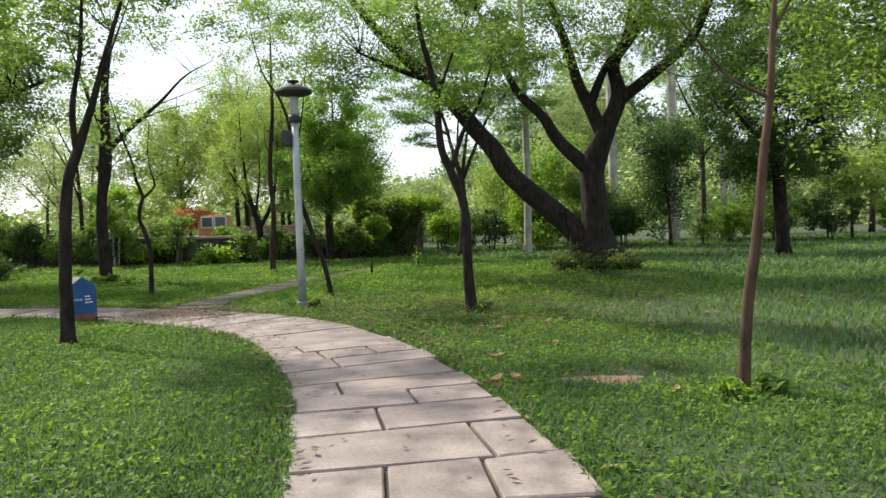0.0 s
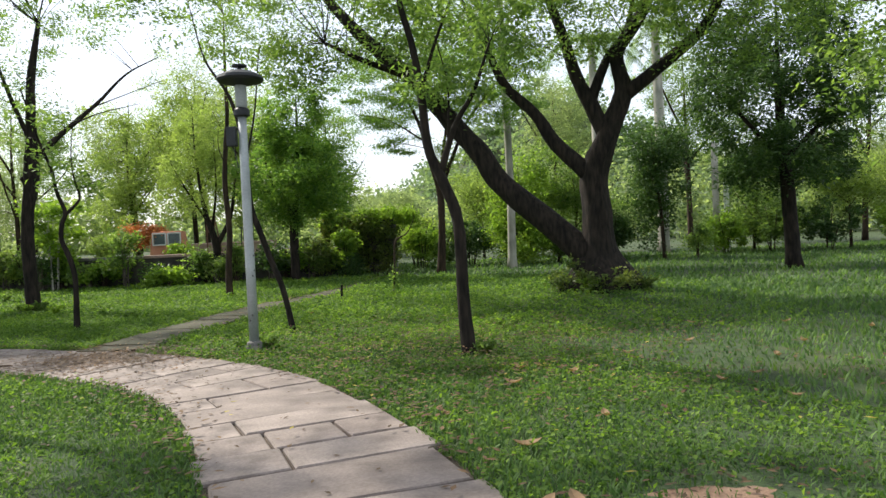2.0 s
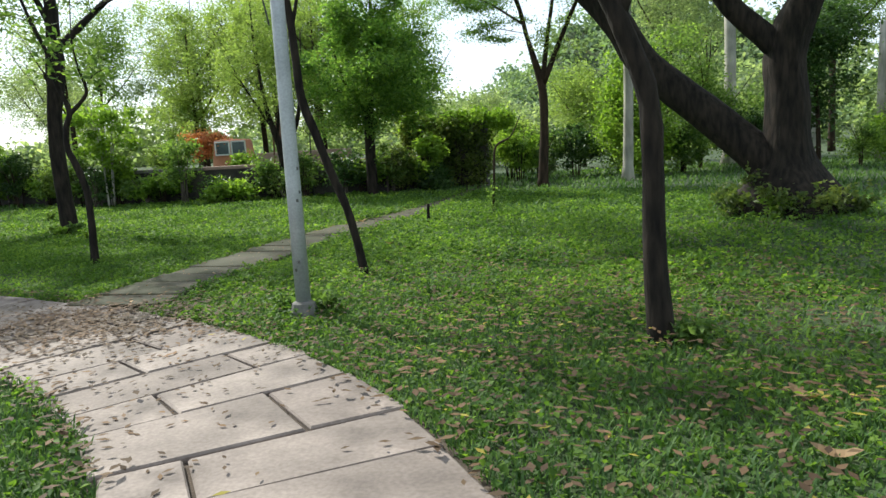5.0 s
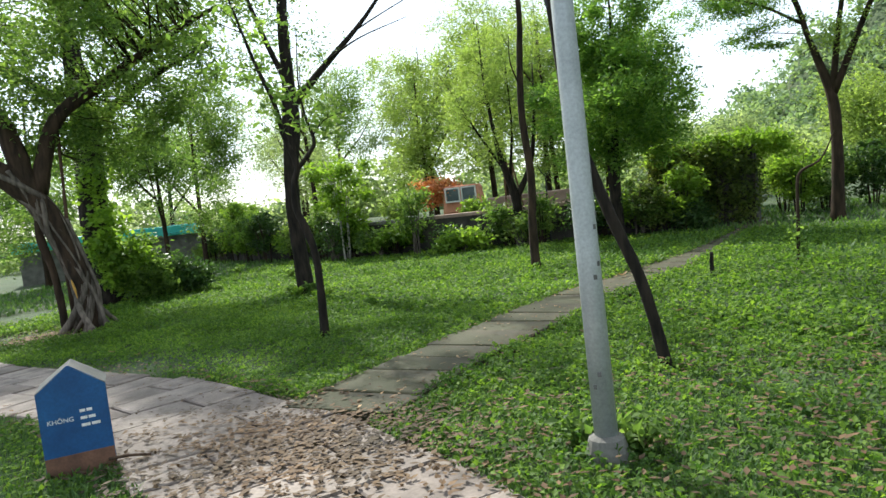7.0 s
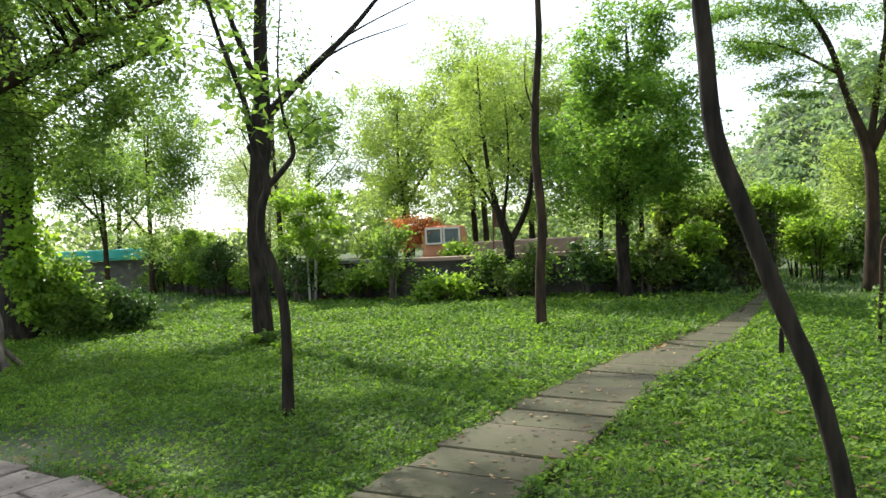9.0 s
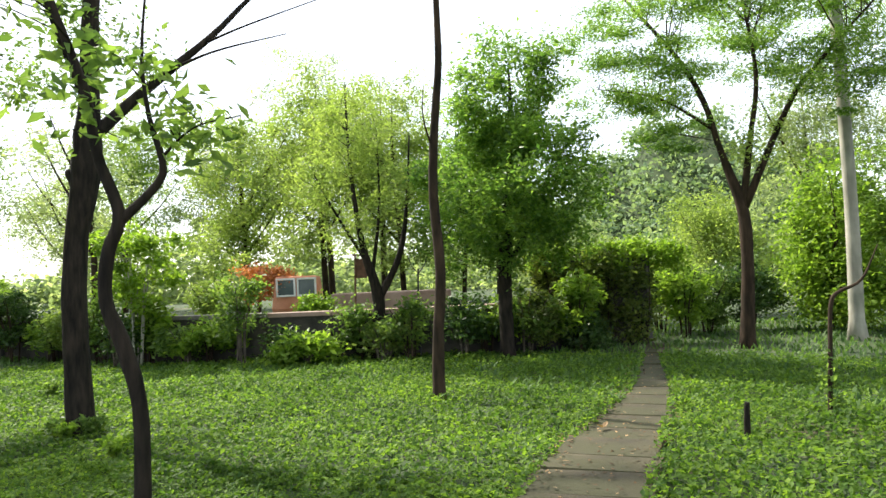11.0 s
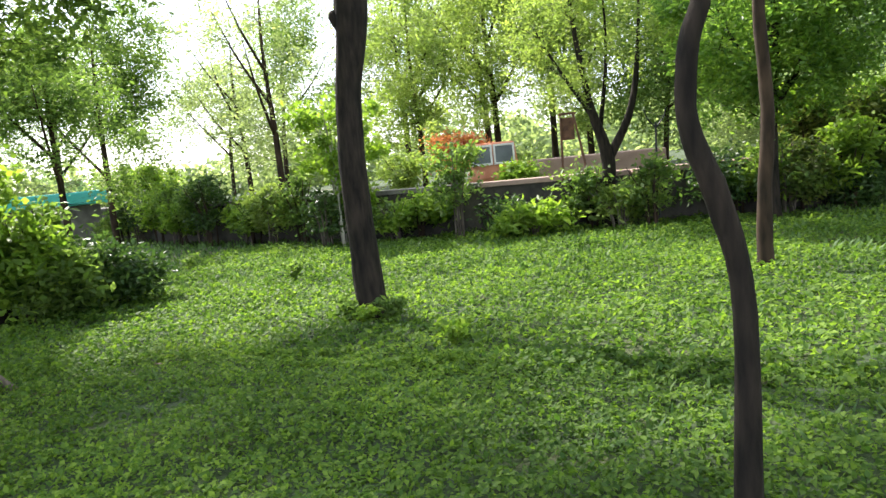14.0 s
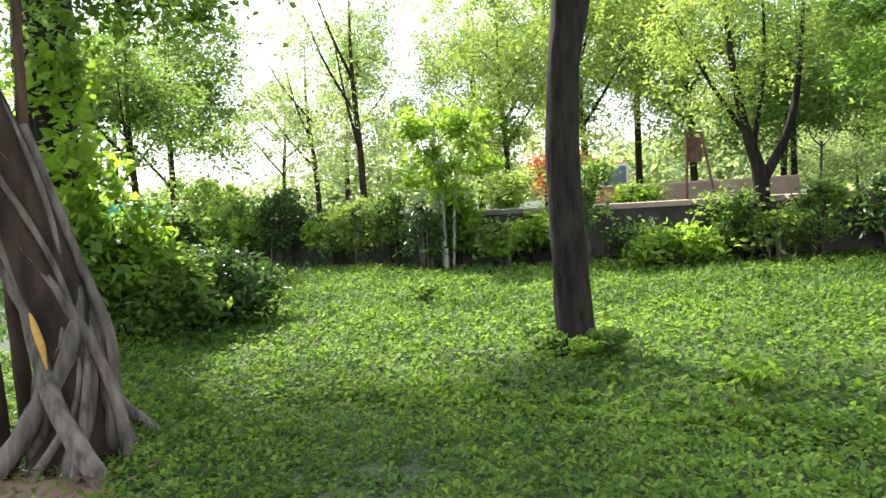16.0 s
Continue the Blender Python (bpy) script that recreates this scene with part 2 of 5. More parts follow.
def tube(points, sides=10, steps=5, rough=0.06, flare=0.0, fluted=0.0, seed=0):
    """Vertices and faces of a tapered limb along a line, uneven like wood; flare widens its foot."""
    line = smooth_line(points, steps)
    verts, faces = [], []
    z0 = line[0, 2]
    for k, q in enumerate(line):
        along = line[min(k + 1, len(line) - 1), :3] - line[max(k - 1, 0), :3]
        along = Vector(along).normalized()
        side = along.cross(Vector((0.3, 1, 0.1))).normalized()
        other = along.cross(side)
        for j in range(sides):
            a = 2 * math.pi * j / sides
            r = q[3]
            v = Vector(q[:3]) + (side * math.cos(a) + other * math.sin(a)) * r
            r *= 1 + rough * 2 * noise.noise(v * (1.2 / max(q[3], 0.03) * 0.35) + Vector((seed, 0, 0)))
            if flare:
                low = max(0.0, 1 - (q[2] - z0) / (flare * 4))
                r *= 1 + low ** 2 * (flare / max(q[3], 0.02)) * (0.7 + 0.5 * math.sin(a * 5 + seed))
            if fluted:
                r *= 1 + fluted * math.sin(a * 6 + 1.5 * q[2] + seed)
            verts.append(Vector(q[:3]) + (side * math.cos(a) + other * math.sin(a)) * r)
    n = len(line)
    for k in range(n - 1):
        for j in range(sides):
            faces.append((k * sides + j, k * sides + (j + 1) % sides, (k + 1) * sides + (j + 1) % sides, (k + 1) * sides + j))
    faces.append(tuple(range(sides))[::-1])
    faces.append(tuple((n - 1) * sides + j for j in range(sides)))
    return verts, faces, line


def leaves(rng, centres, length, width, up=0.35, spread=None):
    """Folded leaf blades, two triangles each, at the given centres: arrays of vertices and triangles."""
    n = len(centres)
    d = rng.normal(size=(n, 3))
    d[:, 2] = d[:, 2] * 0.6 - 0.25
    d /= np.linalg.norm(d, axis=1)[:, None]
    nrm = rng.normal(size=(n, 3)) * (1 - up) + np.array([0, 0, up * 2])
    s = np.cross(d, nrm)
    s /= np.linalg.norm(s, axis=1)[:, None] + 1e-9
    nn = np.cross(s, d)
    size = rng.uniform(0.65, 1.3, n)[:, None]
    ln, wd = length * size, width * size
    v = np.stack([centres - d * ln / 2, centres + s * wd / 2 + nn * wd * 0.2, centres + d * ln / 2, centres - s * wd / 2 + nn * wd * 0.2], 1)
    t = np.array([[0, 1, 2], [0, 2, 3]])[None] + 4 * np.arange(n)[:, None, None]
    return v.reshape(-1, 3), t.reshape(-1, 3)


def clumps_in(rng, blobs):
    """Clump centres in uneven ellipsoids (x, y, z, rx, ry, rz, count), more towards their skin."""
    out = []
    for x, y, z, rx, ry, rz, count in blobs:
        d = rng.normal(size=(count, 3))
        d /= np.linalg.norm(d, axis=1)[:, None]
        r = rng.uniform(0.25, 1.08, count) ** 0.6
        out.append(np.array([x, y, z]) + d * r[:, None] * np.array([rx, ry, rz]))
    return np.concatenate(out)


def crown_mesh(name, rng, centres, per, radius, flat, length, width, mat):
    """Leaves gathered round clump centres."""
    n = len(centres) * per
    rad = np.repeat(rng.uniform(0.55, 1.35, len(centres)) * radius, per)[:, None]
    off = rng.normal(size=(n, 3)) * rad * np.array([0.55, 0.55, 0.55 * flat])
    v, t = leaves(rng, np.repeat(centres, per, 0) + off, length, width)
    return quick_mesh(name, v, t, mat)


def twig_mesh(name, rng, centres, lines, mat, thick=0.012):
    """Thin twigs from the nearest limb to each clump."""
    pts = np.concatenate(lines)
    verts, tris = [], []
    for c in centres:
        d = np.linalg.norm(pts[:, :3] - c, axis=1) + np.maximum(0, pts[:, 2] - c[2]) * 1.5
        a = pts[int(np.argmin(d))]
        a3, k = a[:3], len(verts)
        mid = (a3 + c) / 2 + rng.normal(size=3) * 0.08 * np.linalg.norm(c - a3) + np.array([0, 0, 0.06])
        r0 = min(a[3] * 0.6, thick * (0.6 + 0.6 * np.linalg.norm(c - a3)))
        for q, r in ((a3, r0), (mid, r0 * 0.65), (c, r0 * 0.25)):
            for j in range(3):
                verts.append(q + r * np.array([math.cos(2.1 * j), math.sin(2.1 * j), 0.4 * math.sin(2.1 * j + 1)]))
        for s in (0, 3):
            for j in range(3):
                p, q = k + s + j, k + s + (j + 1) % 3
                tris += [(p, q, q + 3), (p, q + 3, p + 3)]
    return quick_mesh(name, np.array(verts), np.array(tris), mat)


def tree(name, label, limbs, bark, blobs=(), leaf="leaf_mid", per=220, radius=0.42, flat=0.7, length=0.1, width=0.05, flare=0.08, seed=1,
         category="tree", group="", sides=12, twigs=True, fluted=0.0, extra=()):
    """A tree: trunk (first limb), limbs, twigs and a crown of many leaves. Lines are in world metres."""
    rng = np.random.default_rng(seed)
    base = np.array(limbs[0][0][:3])
    base[2] = ground_z(base[0], base[1]) - 0.03
    root = thing(name, base, label, category, group)
    lines = []
    for k, limb in enumerate(limbs):
        pts = np.array(limb, float)
        if k == 0:
            pts[0, 2] = base[2] - 0.05
        pts[:, :3] -= base
        v, f, line = tube(pts, sides if k == 0 else max(6, sides - 4), 5, flare=flare if k == 0 else 0, fluted=fluted if k == 0 else 0, seed=seed + k)
        under(new("trunk" if k == 0 else "limb", mesh_of("trunk" if k == 0 else "limb", v, f, M[bark], True)), root)
        lines.append(line)
    if len(blobs):
        c = clumps_in(rng, blobs) - base
        if twigs:
            tagged(under(new("branchwork", twig_mesh("branchwork", rng, c, lines, M[bark])), root), kind="stuff")
        tagged(under(new("crown", crown_mesh("crown", rng, c, per, radius, flat, length, width, M[leaf])), root), kind="stuff")
    for leaf2, blobs2, per2, radius2, len2, wid2 in extra:
        c = clumps_in(rng, blobs2) - base
        under(new("foliage", crown_mesh("foliage", rng, c, per2, radius2, 0.9, len2, wid2, M[leaf2])), root)
    return root


# ---- the lie of the land ----
PATH_LINE = [(0.35, -4.0), (0.27, -1.0), (0.22, 1.5), (0.17, 3.5), (-0.08, 4.78), (-0.4, 6.05), (-0.88, 7.35), (-1.42, 8.5), (-2.1, 9.6), (-3.1, 10.6), (-4.3, 11.48), (-5.75, 12.35), (-7.5, 13.05), (-9.4, 13.4), (-11.6, 13.85), (-14.5, 14.5), (-18.0, 15.3), (-22.0, 16.2)]
SIDE_LINE = [(-4.74, 12.55), (-4.6, 13.6), (-4.5, 14.4), (-4.28, 15.5), (-3.95, 17.0), (-3.5, 18.7), (-3.05, 20.1), (-2.48, 22.1), (-1.95, 24.9), (-1.3, 28.4)]
WALL_LINE = [(-34.0, 41.0), (-20.5, 30.8), (-13.4, 27.7), (-10.0, 27.1), (-7.0, 27.0), (-3.2, 27.8)]


def dense(line, step=0.1):
    p = smooth_line([(x, y, 0, 1) for x, y in line], 12)[:, :2]
    s = np.r_[0, np.cumsum(np.linalg.norm(np.diff(p, axis=0), axis=1))]
    u = np.arange(0, s[-1], step)
    return np.stack([np.interp(u, s, p[:, 0]), np.interp(u, s, p[:, 1])], 1)


PATH_D, SIDE_D = dense(PATH_LINE), dense(SIDE_LINE)
WALK_D = PATH_D[(PATH_D[:, 1] > -1) & (PATH_D[:, 0] > -11)]


def far_from(line, x, y):
    """Least distance of points from a dense line."""
    best = np.full(np.shape(x), 1e9)
    for q in line[::2]:
        best = np.minimum(best, np.hypot(x - q[0], y - q[1]))
    return best


def wall_y(x):
    return np.interp(x, [q[0] for q in WALL_LINE], [q[1] for q in WALL_LINE])


def ground_z(x, y):
    """The ground's height: a slight fall, a low mound at the old tree, a terrace behind the wall."""
    x, y = np.asarray(x, float), np.asarray(y, float)
    z = -0.012 * np.clip(y, 0, 14) + 0.006 * np.clip(y - 22, 0, 10)
    z = z + 0.18 * np.exp(-((x - 3.6) ** 2 + (y - 16.95) ** 2) / 5.0)
    z = z - 0.06 * np.exp(-((x + 10) ** 2 + (y - 13.5) ** 2) / 30.0)
    rise = np.clip((y - wall_y(x) - 0.25) / 0.5, 0, 1) * np.clip((-1.6 - x) / 2.0, 0, 1)
    return z + rise * 0.85


# ---- ground ----
gx = np.unique(np.r_[np.linspace(-900, -60, 12), np.linspace(-60, -26, 18), np.arange(-26, 20, 0.35), np.linspace(20, 60, 18), np.linspace(60, 900, 12)])
gy = np.unique(np.r_[np.linspace(-700, -30, 8), np.linspace(-30, -6, 10), np.arange(-6, 40, 0.35), np.linspace(40, 90, 18), np.linspace(90, 1500, 12)])
X, Y = np.meshgrid(gx, gy)
Z = ground_z(X, Y) + 0.02 * np.sin(X * 1.3 + 0.7 * Y) * np.cos(Y * 0.9)
near_path = np.minimum(far_from(PATH_D, X, Y) - 0.8, far_from(SIDE_D, X, Y) - 0.55)
Z = Z - 0.05 * np.clip(1 - near_path / 0.35, 0, 1)
gv = np.stack([X, Y, Z], -1).reshape(-1, 3)
i, j = np.meshgrid(np.arange(len(gy) - 1), np.arange(len(gx) - 1), indexing="ij")
a = (i * len(gx) + j).ravel()
gt = np.concatenate([np.stack([a, a + 1, a + len(gx) + 1], 1), np.stack([a, a + len(gx) + 1, a + len(gx)], 1)])
ground = new("ground", quick_mesh("ground", gv, gt, M["ground"]))
tagged(ground, "grassy park ground with bare earth patches", "lawn", kind="structure")

# ---- old broad tree ----
tree("broad_old_tree", "massive dark old tree with leaning limb and small leaves", [
    [(3.54, 16.99, 0.0, 0.72), (3.52, 17, 0.5, 0.47), (3.51, 17, 0.96, 0.33), (3.52, 16.99, 1.72, 0.29), (3.5, 17, 2.37, 0.285), (3.8, 16.91, 3.23, 0.225), (4.12, 16.82, 4.07, 0.185), (4.04, 16.85, 4.83, 0.132), (4.55, 16.7, 5.65, 0.12), (4.85, 16.6, 6.5, 0.088), (5.1, 16.6, 7.6, 0.048)],
    [(3.45, 17.05, 0.55, 0.32), (3.05, 17.13, 0.95, 0.28), (2.33, 17.33, 1.64, 0.268), (1.6, 17.54, 2.32, 0.24), (1.18, 17.66, 3.02, 0.228), (0.74, 17.79, 3.55, 0.212), (-0.03, 18.01, 4.57, 0.188), (-0.94, 18.27, 5.45, 0.156), (-1.65, 18.47, 6.22, 0.128), (-2.4, 18.7, 7.2, 0.08)],
    [(4.1, 16.83, 3.95, 0.16), (4.92, 16.59, 4.55, 0.128), (5.69, 16.37, 5.23, 0.109), (6.09, 16.26, 6.14, 0.088), (6.4, 16.2, 7.2, 0.048)],
    [(3.52, 17, 2.3, 0.192), (2.78, 17.21, 3.06, 0.152), (2.37, 17.32, 3.74, 0.124), (1.75, 17.5, 4.45, 0.096), (1.33, 17.62, 5.49, 0.064), (0.9, 17.7, 6.4, 0.032)],
    [(3.8, 16.91, 3.1, 0.184), (3.46, 17.01, 3.9, 0.157), (3.22, 17.08, 4.46, 0.131), (2.98, 17.15, 5.36, 0.106), (2.63, 17.25, 6.49, 0.08), (2.5, 17.3, 7.6, 0.04)],
    [(3.46, 17.01, 3.85, 0.12), (3.83, 16.9, 4.74, 0.088), (4.25, 16.79, 5.36, 0.056), (4.5, 16.8, 6.6, 0.024)],
    [(-0.3, 18.1, 4.85, 0.096), (-1, 17.6, 5.0, 0.064), (-2, 17.2, 5.4, 0.032)]],
    "bark_dark", [(3.1, 16.8, 7.2, 4.6, 3.2, 1.6, 100), (-1.7, 18, 6.4, 3.0, 2.2, 1.5, 70), (6.9, 16, 6.6, 3.0, 2.4, 1.6, 80), (0.5, 17.2, 5.0, 2.0, 1.4, 1.0, 30), (6.1, 15.3, 5.2, 2.0, 1.2, 0.9, 24), (2.5, 16.4, 5.5, 2.6, 1.2, 0.8, 34), (-2.7, 17.6, 5.0, 1.4, 1.2, 0.8, 14)],
    "leaf_mid", 195, 0.5, 0.55, 0.09, 0.04, flare=0.34, seed=11, sides=22, fluted=0.06, extra=[("leaf_olive", [(2.8, 16.6, 0.35, 0.5, 0.4, 0.25, 10), (3.8, 16.2, 0.2, 0.8, 0.3, 0.15, 12)], 60, 0.16, 0.09, 0.05)])

# ---- slim trees on the lawn ----
tree("slim_tree", "slender reddish-brown young tree with bare twigs", [
    [(2.41, 5.4, -0.08, 0.0484), (2.45, 5.39, 0.59, 0.0429), (2.52, 5.36, 1.16, 0.039), (2.56, 5.34, 1.69, 0.032), (2.61, 5.32, 2.16, 0.0281), (2.63, 5.31, 2.63, 0.0218), (2.66, 5.3, 3.01, 0.0164), (2.72, 5.28, 3.6, 0.0094)],
    [(2.6, 5.32, 2.14, 0.0156), (2.36, 5.42, 2.31, 0.0109), (2.17, 5.5, 2.59, 0.0086), (2.01, 5.56, 2.83, 0.0047)],
    [(2.63, 5.31, 2.6, 0.014), (2.77, 5.26, 2.91, 0.0101), (2.82, 5.24, 3.25, 0.0055)],
    [(2.3, 5.45, 2.38, 0.0062), (2.08, 5.58, 2.36, 0.0047), (1.82, 5.68, 2.5, 0.0023)],
    [(2.56, 5.34, 1.66, 0.0117), (2.52, 5.36, 1.74, 0.0047)]],
    "bark_red", [(2.75, 5.28, 3.7, 0.6, 0.6, 0.4, 7)], "leaf_light", 40, 0.25, 0.8, 0.08, 0.03, flare=0.02, seed=3, group="young lawn trees")
tree("slim_tree", "slim dark tree leaning and forking above head height", [
    [(0.45, 10.85, -0.13, 0.1), (0.4, 10.85, 0.6, 0.078), (0.38, 10.86, 1.49, 0.072), (0.2, 10.87, 2.03, 0.068), (0.06, 10.89, 2.4, 0.06), (0.01, 10.9, 3.0, 0.051), (-0.07, 10.9, 3.61, 0.045), (-0.21, 10.92, 4.22, 0.036), (-0.3, 10.9, 5.2, 0.015)],
    [(0.19, 10.88, 2.05, 0.048), (0.39, 10.86, 2.63, 0.036), (0.64, 10.83, 3.04, 0.027), (0.85, 10.81, 3.6, 0.014)],
    [(0.0, 10.9, 3.05, 0.03), (0.2, 10.7, 3.6, 0.02), (0.5, 10.6, 4.3, 0.01)],
    [(0.3, 10.87, 2.4, 0.018), (0.33, 10.8, 3.1, 0.01), (0.2, 10.75, 3.7, 0.006)]],
    "bark_dark", [(-0.2, 10.9, 4.8, 1.2, 1.1, 0.9, 26), (0.5, 10.75, 3.9, 0.8, 0.7, 0.6, 14), (0.2, 10.8, 3.1, 0.6, 0.5, 0.4, 7)], "leaf_mid", 120, 0.32, 0.6, 0.08, 0.035, flare=0.03, seed=4, group="young lawn trees")
tree("slim_tree", "slim dark tree beside the litter bin, forking low", [
    [(-4.77, 8.9, -0.05, 0.095), (-4.75, 8.91, 0.86, 0.077), (-4.69, 8.94, 1.88, 0.069), (-4.55, 9.01, 2.39, 0.06), (-4.38, 9.1, 2.98, 0.045), (-4.21, 9.19, 3.65, 0.034), (-3.99, 9.29, 4.41, 0.022), (-3.8, 9.4, 5.2, 0.01)],
    [(-4.57, 9.0, 2.36, 0.046), (-4.59, 8.99, 2.9, 0.036), (-4.48, 9.05, 3.63, 0.029), (-4.42, 9.08, 4.5, 0.015)],
    [(-4.4, 9.1, 2.95, 0.02), (-4.1, 9.0, 3.5, 0.014), (-3.7, 8.9, 4.3, 0.006)]],
    "bark_dark", [(-4.3, 9.2, 4.9, 1.5, 1.3, 1.0, 40), (-5.0, 9.0, 4.0, 0.9, 0.8, 0.8, 12), (-2.6, 9.6, 5.2, 0.9, 0.9, 0.5, 12)], "leaf_mid", 120, 0.34, 0.6, 0.08, 0.035, flare=0.03, seed=5, group="young lawn trees")
tree("slim_tree", "thin dark tree leaning behind the lamp post", [
    [(-2.28, 13.93, -0.19, 0.0525), (-2.42, 13.91, 0.51, 0.048), (-2.61, 13.9, 1.07, 0.048), (-2.74, 13.89, 1.48, 0.0495), (-2.87, 13.88, 1.9, 0.0495), (-2.9, 13.87, 2.4, 0.045), (-2.95, 13.86, 3.04, 0.0375), (-3.1, 13.78, 3.7, 0.027), (-3.44, 13.72, 4.3, 0.015), (-3.65, 13.73, 5.2, 0.006)],
    [(-2.92, 13.87, 2.6, 0.0225), (-2.75, 13.93, 3.4, 0.015), (-2.65, 14.03, 4.4, 0.006)]],
    "bark_dark", [(-3.45, 13.73, 5.0, 1.2, 1.1, 0.8, 24)], "leaf_mid", 120, 0.34, 0.6, 0.08, 0.035, flare=0.02, seed=6, group="young lawn trees")
tree("crooked_tree", "small dark S-bent tree forking with broad leaves", [
    [(-6.68, 15.59, -0.129, 0.062), (-6.65, 15.59, 0.761, 0.047), (-6.73, 15.57, 1.212, 0.05), (-6.83, 15.54, 1.526, 0.043), (-6.81, 15.55, 1.83, 0.041), (-6.75, 15.57, 2.054, 0.038), (-6.86, 15.53, 2.425, 0.033), (-6.93, 15.52, 2.841, 0.028), (-7.08, 15.41, 3.403, 0.022), (-7.23, 15.21, 4.301, 0.01)],
    [(-6.77, 15.57, 1.986, 0.033), (-6.54, 15.63, 2.223, 0.026), (-6.5, 15.64, 2.369, 0.022), (-6.57, 15.62, 2.661, 0.015), (-6.6, 15.61, 3.066, 0.01), (-6.53, 15.61, 3.74, 0.005)],
    [(-6.51, 15.64, 2.391, 0.01), (-6.28, 15.61, 2.56, 0.006), (-5.98, 15.61, 2.616, 0.004)]],
    "bark_dark", [(-6.58, 15.56, 2.915, 0.75, 0.7, 0.6, 20), (-6.18, 15.61, 2.438, 0.4, 0.4, 0.2, 5), (-7.18, 15.21, 3.71, 0.6, 0.6, 0.5, 10)], "leaf_mid", 20, 0.24, 0.7, 0.11, 0.05, flare=0.025, seed=7)
tree("dark_trunk_tree", "tall tree with thick blackish trunk and bare side limb", [
    [(-9.92, 19.95, -0.15, 0.192), (-9.95, 19.94, 0.5, 0.157), (-9.97, 19.93, 1.55, 0.151), (-9.93, 19.95, 2.3, 0.145), (-9.84, 19.98, 2.85, 0.172), (-9.8, 20, 3.3, 0.19), (-9.77, 20.04, 4.2, 0.128), (-9.72, 20.06, 5.5, 0.101), (-9.52, 20.2, 7, 0.055)],
    [(-9.84, 20, 3.5, 0.092), (-9.27, 20.36, 4.2, 0.071), (-8.47, 20.86, 5.1, 0.047), (-7.85, 21.25, 5.9, 0.026), (-7.12, 21.6, 6.4, 0.01)],
    [(-9.12, 20.4, 4.4, 0.028), (-8.32, 20.5, 4.75, 0.016), (-7.32, 20.7, 5, 0.007)],
    [(-8.52, 20.8, 5, 0.02), (-7.92, 20.8, 5.2, 0.013), (-6.82, 21.2, 5.7, 0.006)],
    [(-9.78, 20.03, 4, 0.065), (-10.12, 19.8, 5.2, 0.047), (-10.42, 19.6, 6.5, 0.023)],
    [(-9.88, 19.97, 2.95, 0.1), (-9.98, 19.93, 3.12, 0.07), (-10.0, 19.92, 3.18, 0.03)]],
    "bark_dark", [(-9.72, 20.1, 7.4, 2.4, 2.2, 1.3, 46), (-10.12, 19.9, 5.3, 1.4, 1.2, 1.1, 16)], "leaf_mid", 130, 0.38, 0.6, 0.085, 0.04, flare=0.09, seed=8, sides=16)
tree("slim_tree", "tall straight slim tree with grey-brown trunk", [
    [(-5.54, 21.58, -0.2, 0.102), (-5.52, 21.58, 0.7, 0.083), (-5.45, 21.59, 1.68, 0.076), (-5.5, 21.58, 2.77, 0.071), (-5.46, 21.59, 3.62, 0.064), (-5.35, 21.6, 4.74, 0.054), (-5.34, 21.6, 5.79, 0.043), (-5.29, 21.58, 7.5, 0.017)],
    [(-5.47, 21.58, 3.4, 0.017), (-5.59, 21.48, 3.9, 0.012), (-5.57, 21.48, 4.4, 0.005)]],
    "bark_brown", [(-5.39, 21.58, 7.4, 1.2, 1.1, 0.8, 20)], "leaf_mid", 120, 0.36, 0.6, 0.08, 0.04, flare=0.03, seed=9, group="young lawn trees")
tree("dense_tree", "dense upright tree with glossy dark green leaves", [
    [(-4.62, 26.2, -0.16, 0.16), (-4.6, 26.2, 1.59, 0.144), (-4.46, 26.2, 3.26, 0.11), (-4.33, 26.2, 4.96, 0.056), (-4.32, 26.2, 6.0, 0.015)],
    [(-4.57, 26.2, 1.7, 0.06), (-3.82, 26.1, 3.0, 0.04), (-3.42, 26.1, 4.2, 0.015)],
    [(-4.54, 26.2, 2.1, 0.06), (-5.22, 26.1, 3.2, 0.04), (-5.52, 26.1, 4.4, 0.015)]],
    "bark_dark", [(-4.4, 26.2, 5.2, 1.2, 1.1, 1.4, 66), (-4.4, 26.2, 3.5, 1.95, 1.8, 1.4, 125), (-4.5, 26.2, 2.3, 1.6, 1.5, 0.7, 34)], "leaf_glossy", 170, 0.34, 0.9, 0.12, 0.05, flare=0.06, seed=10)
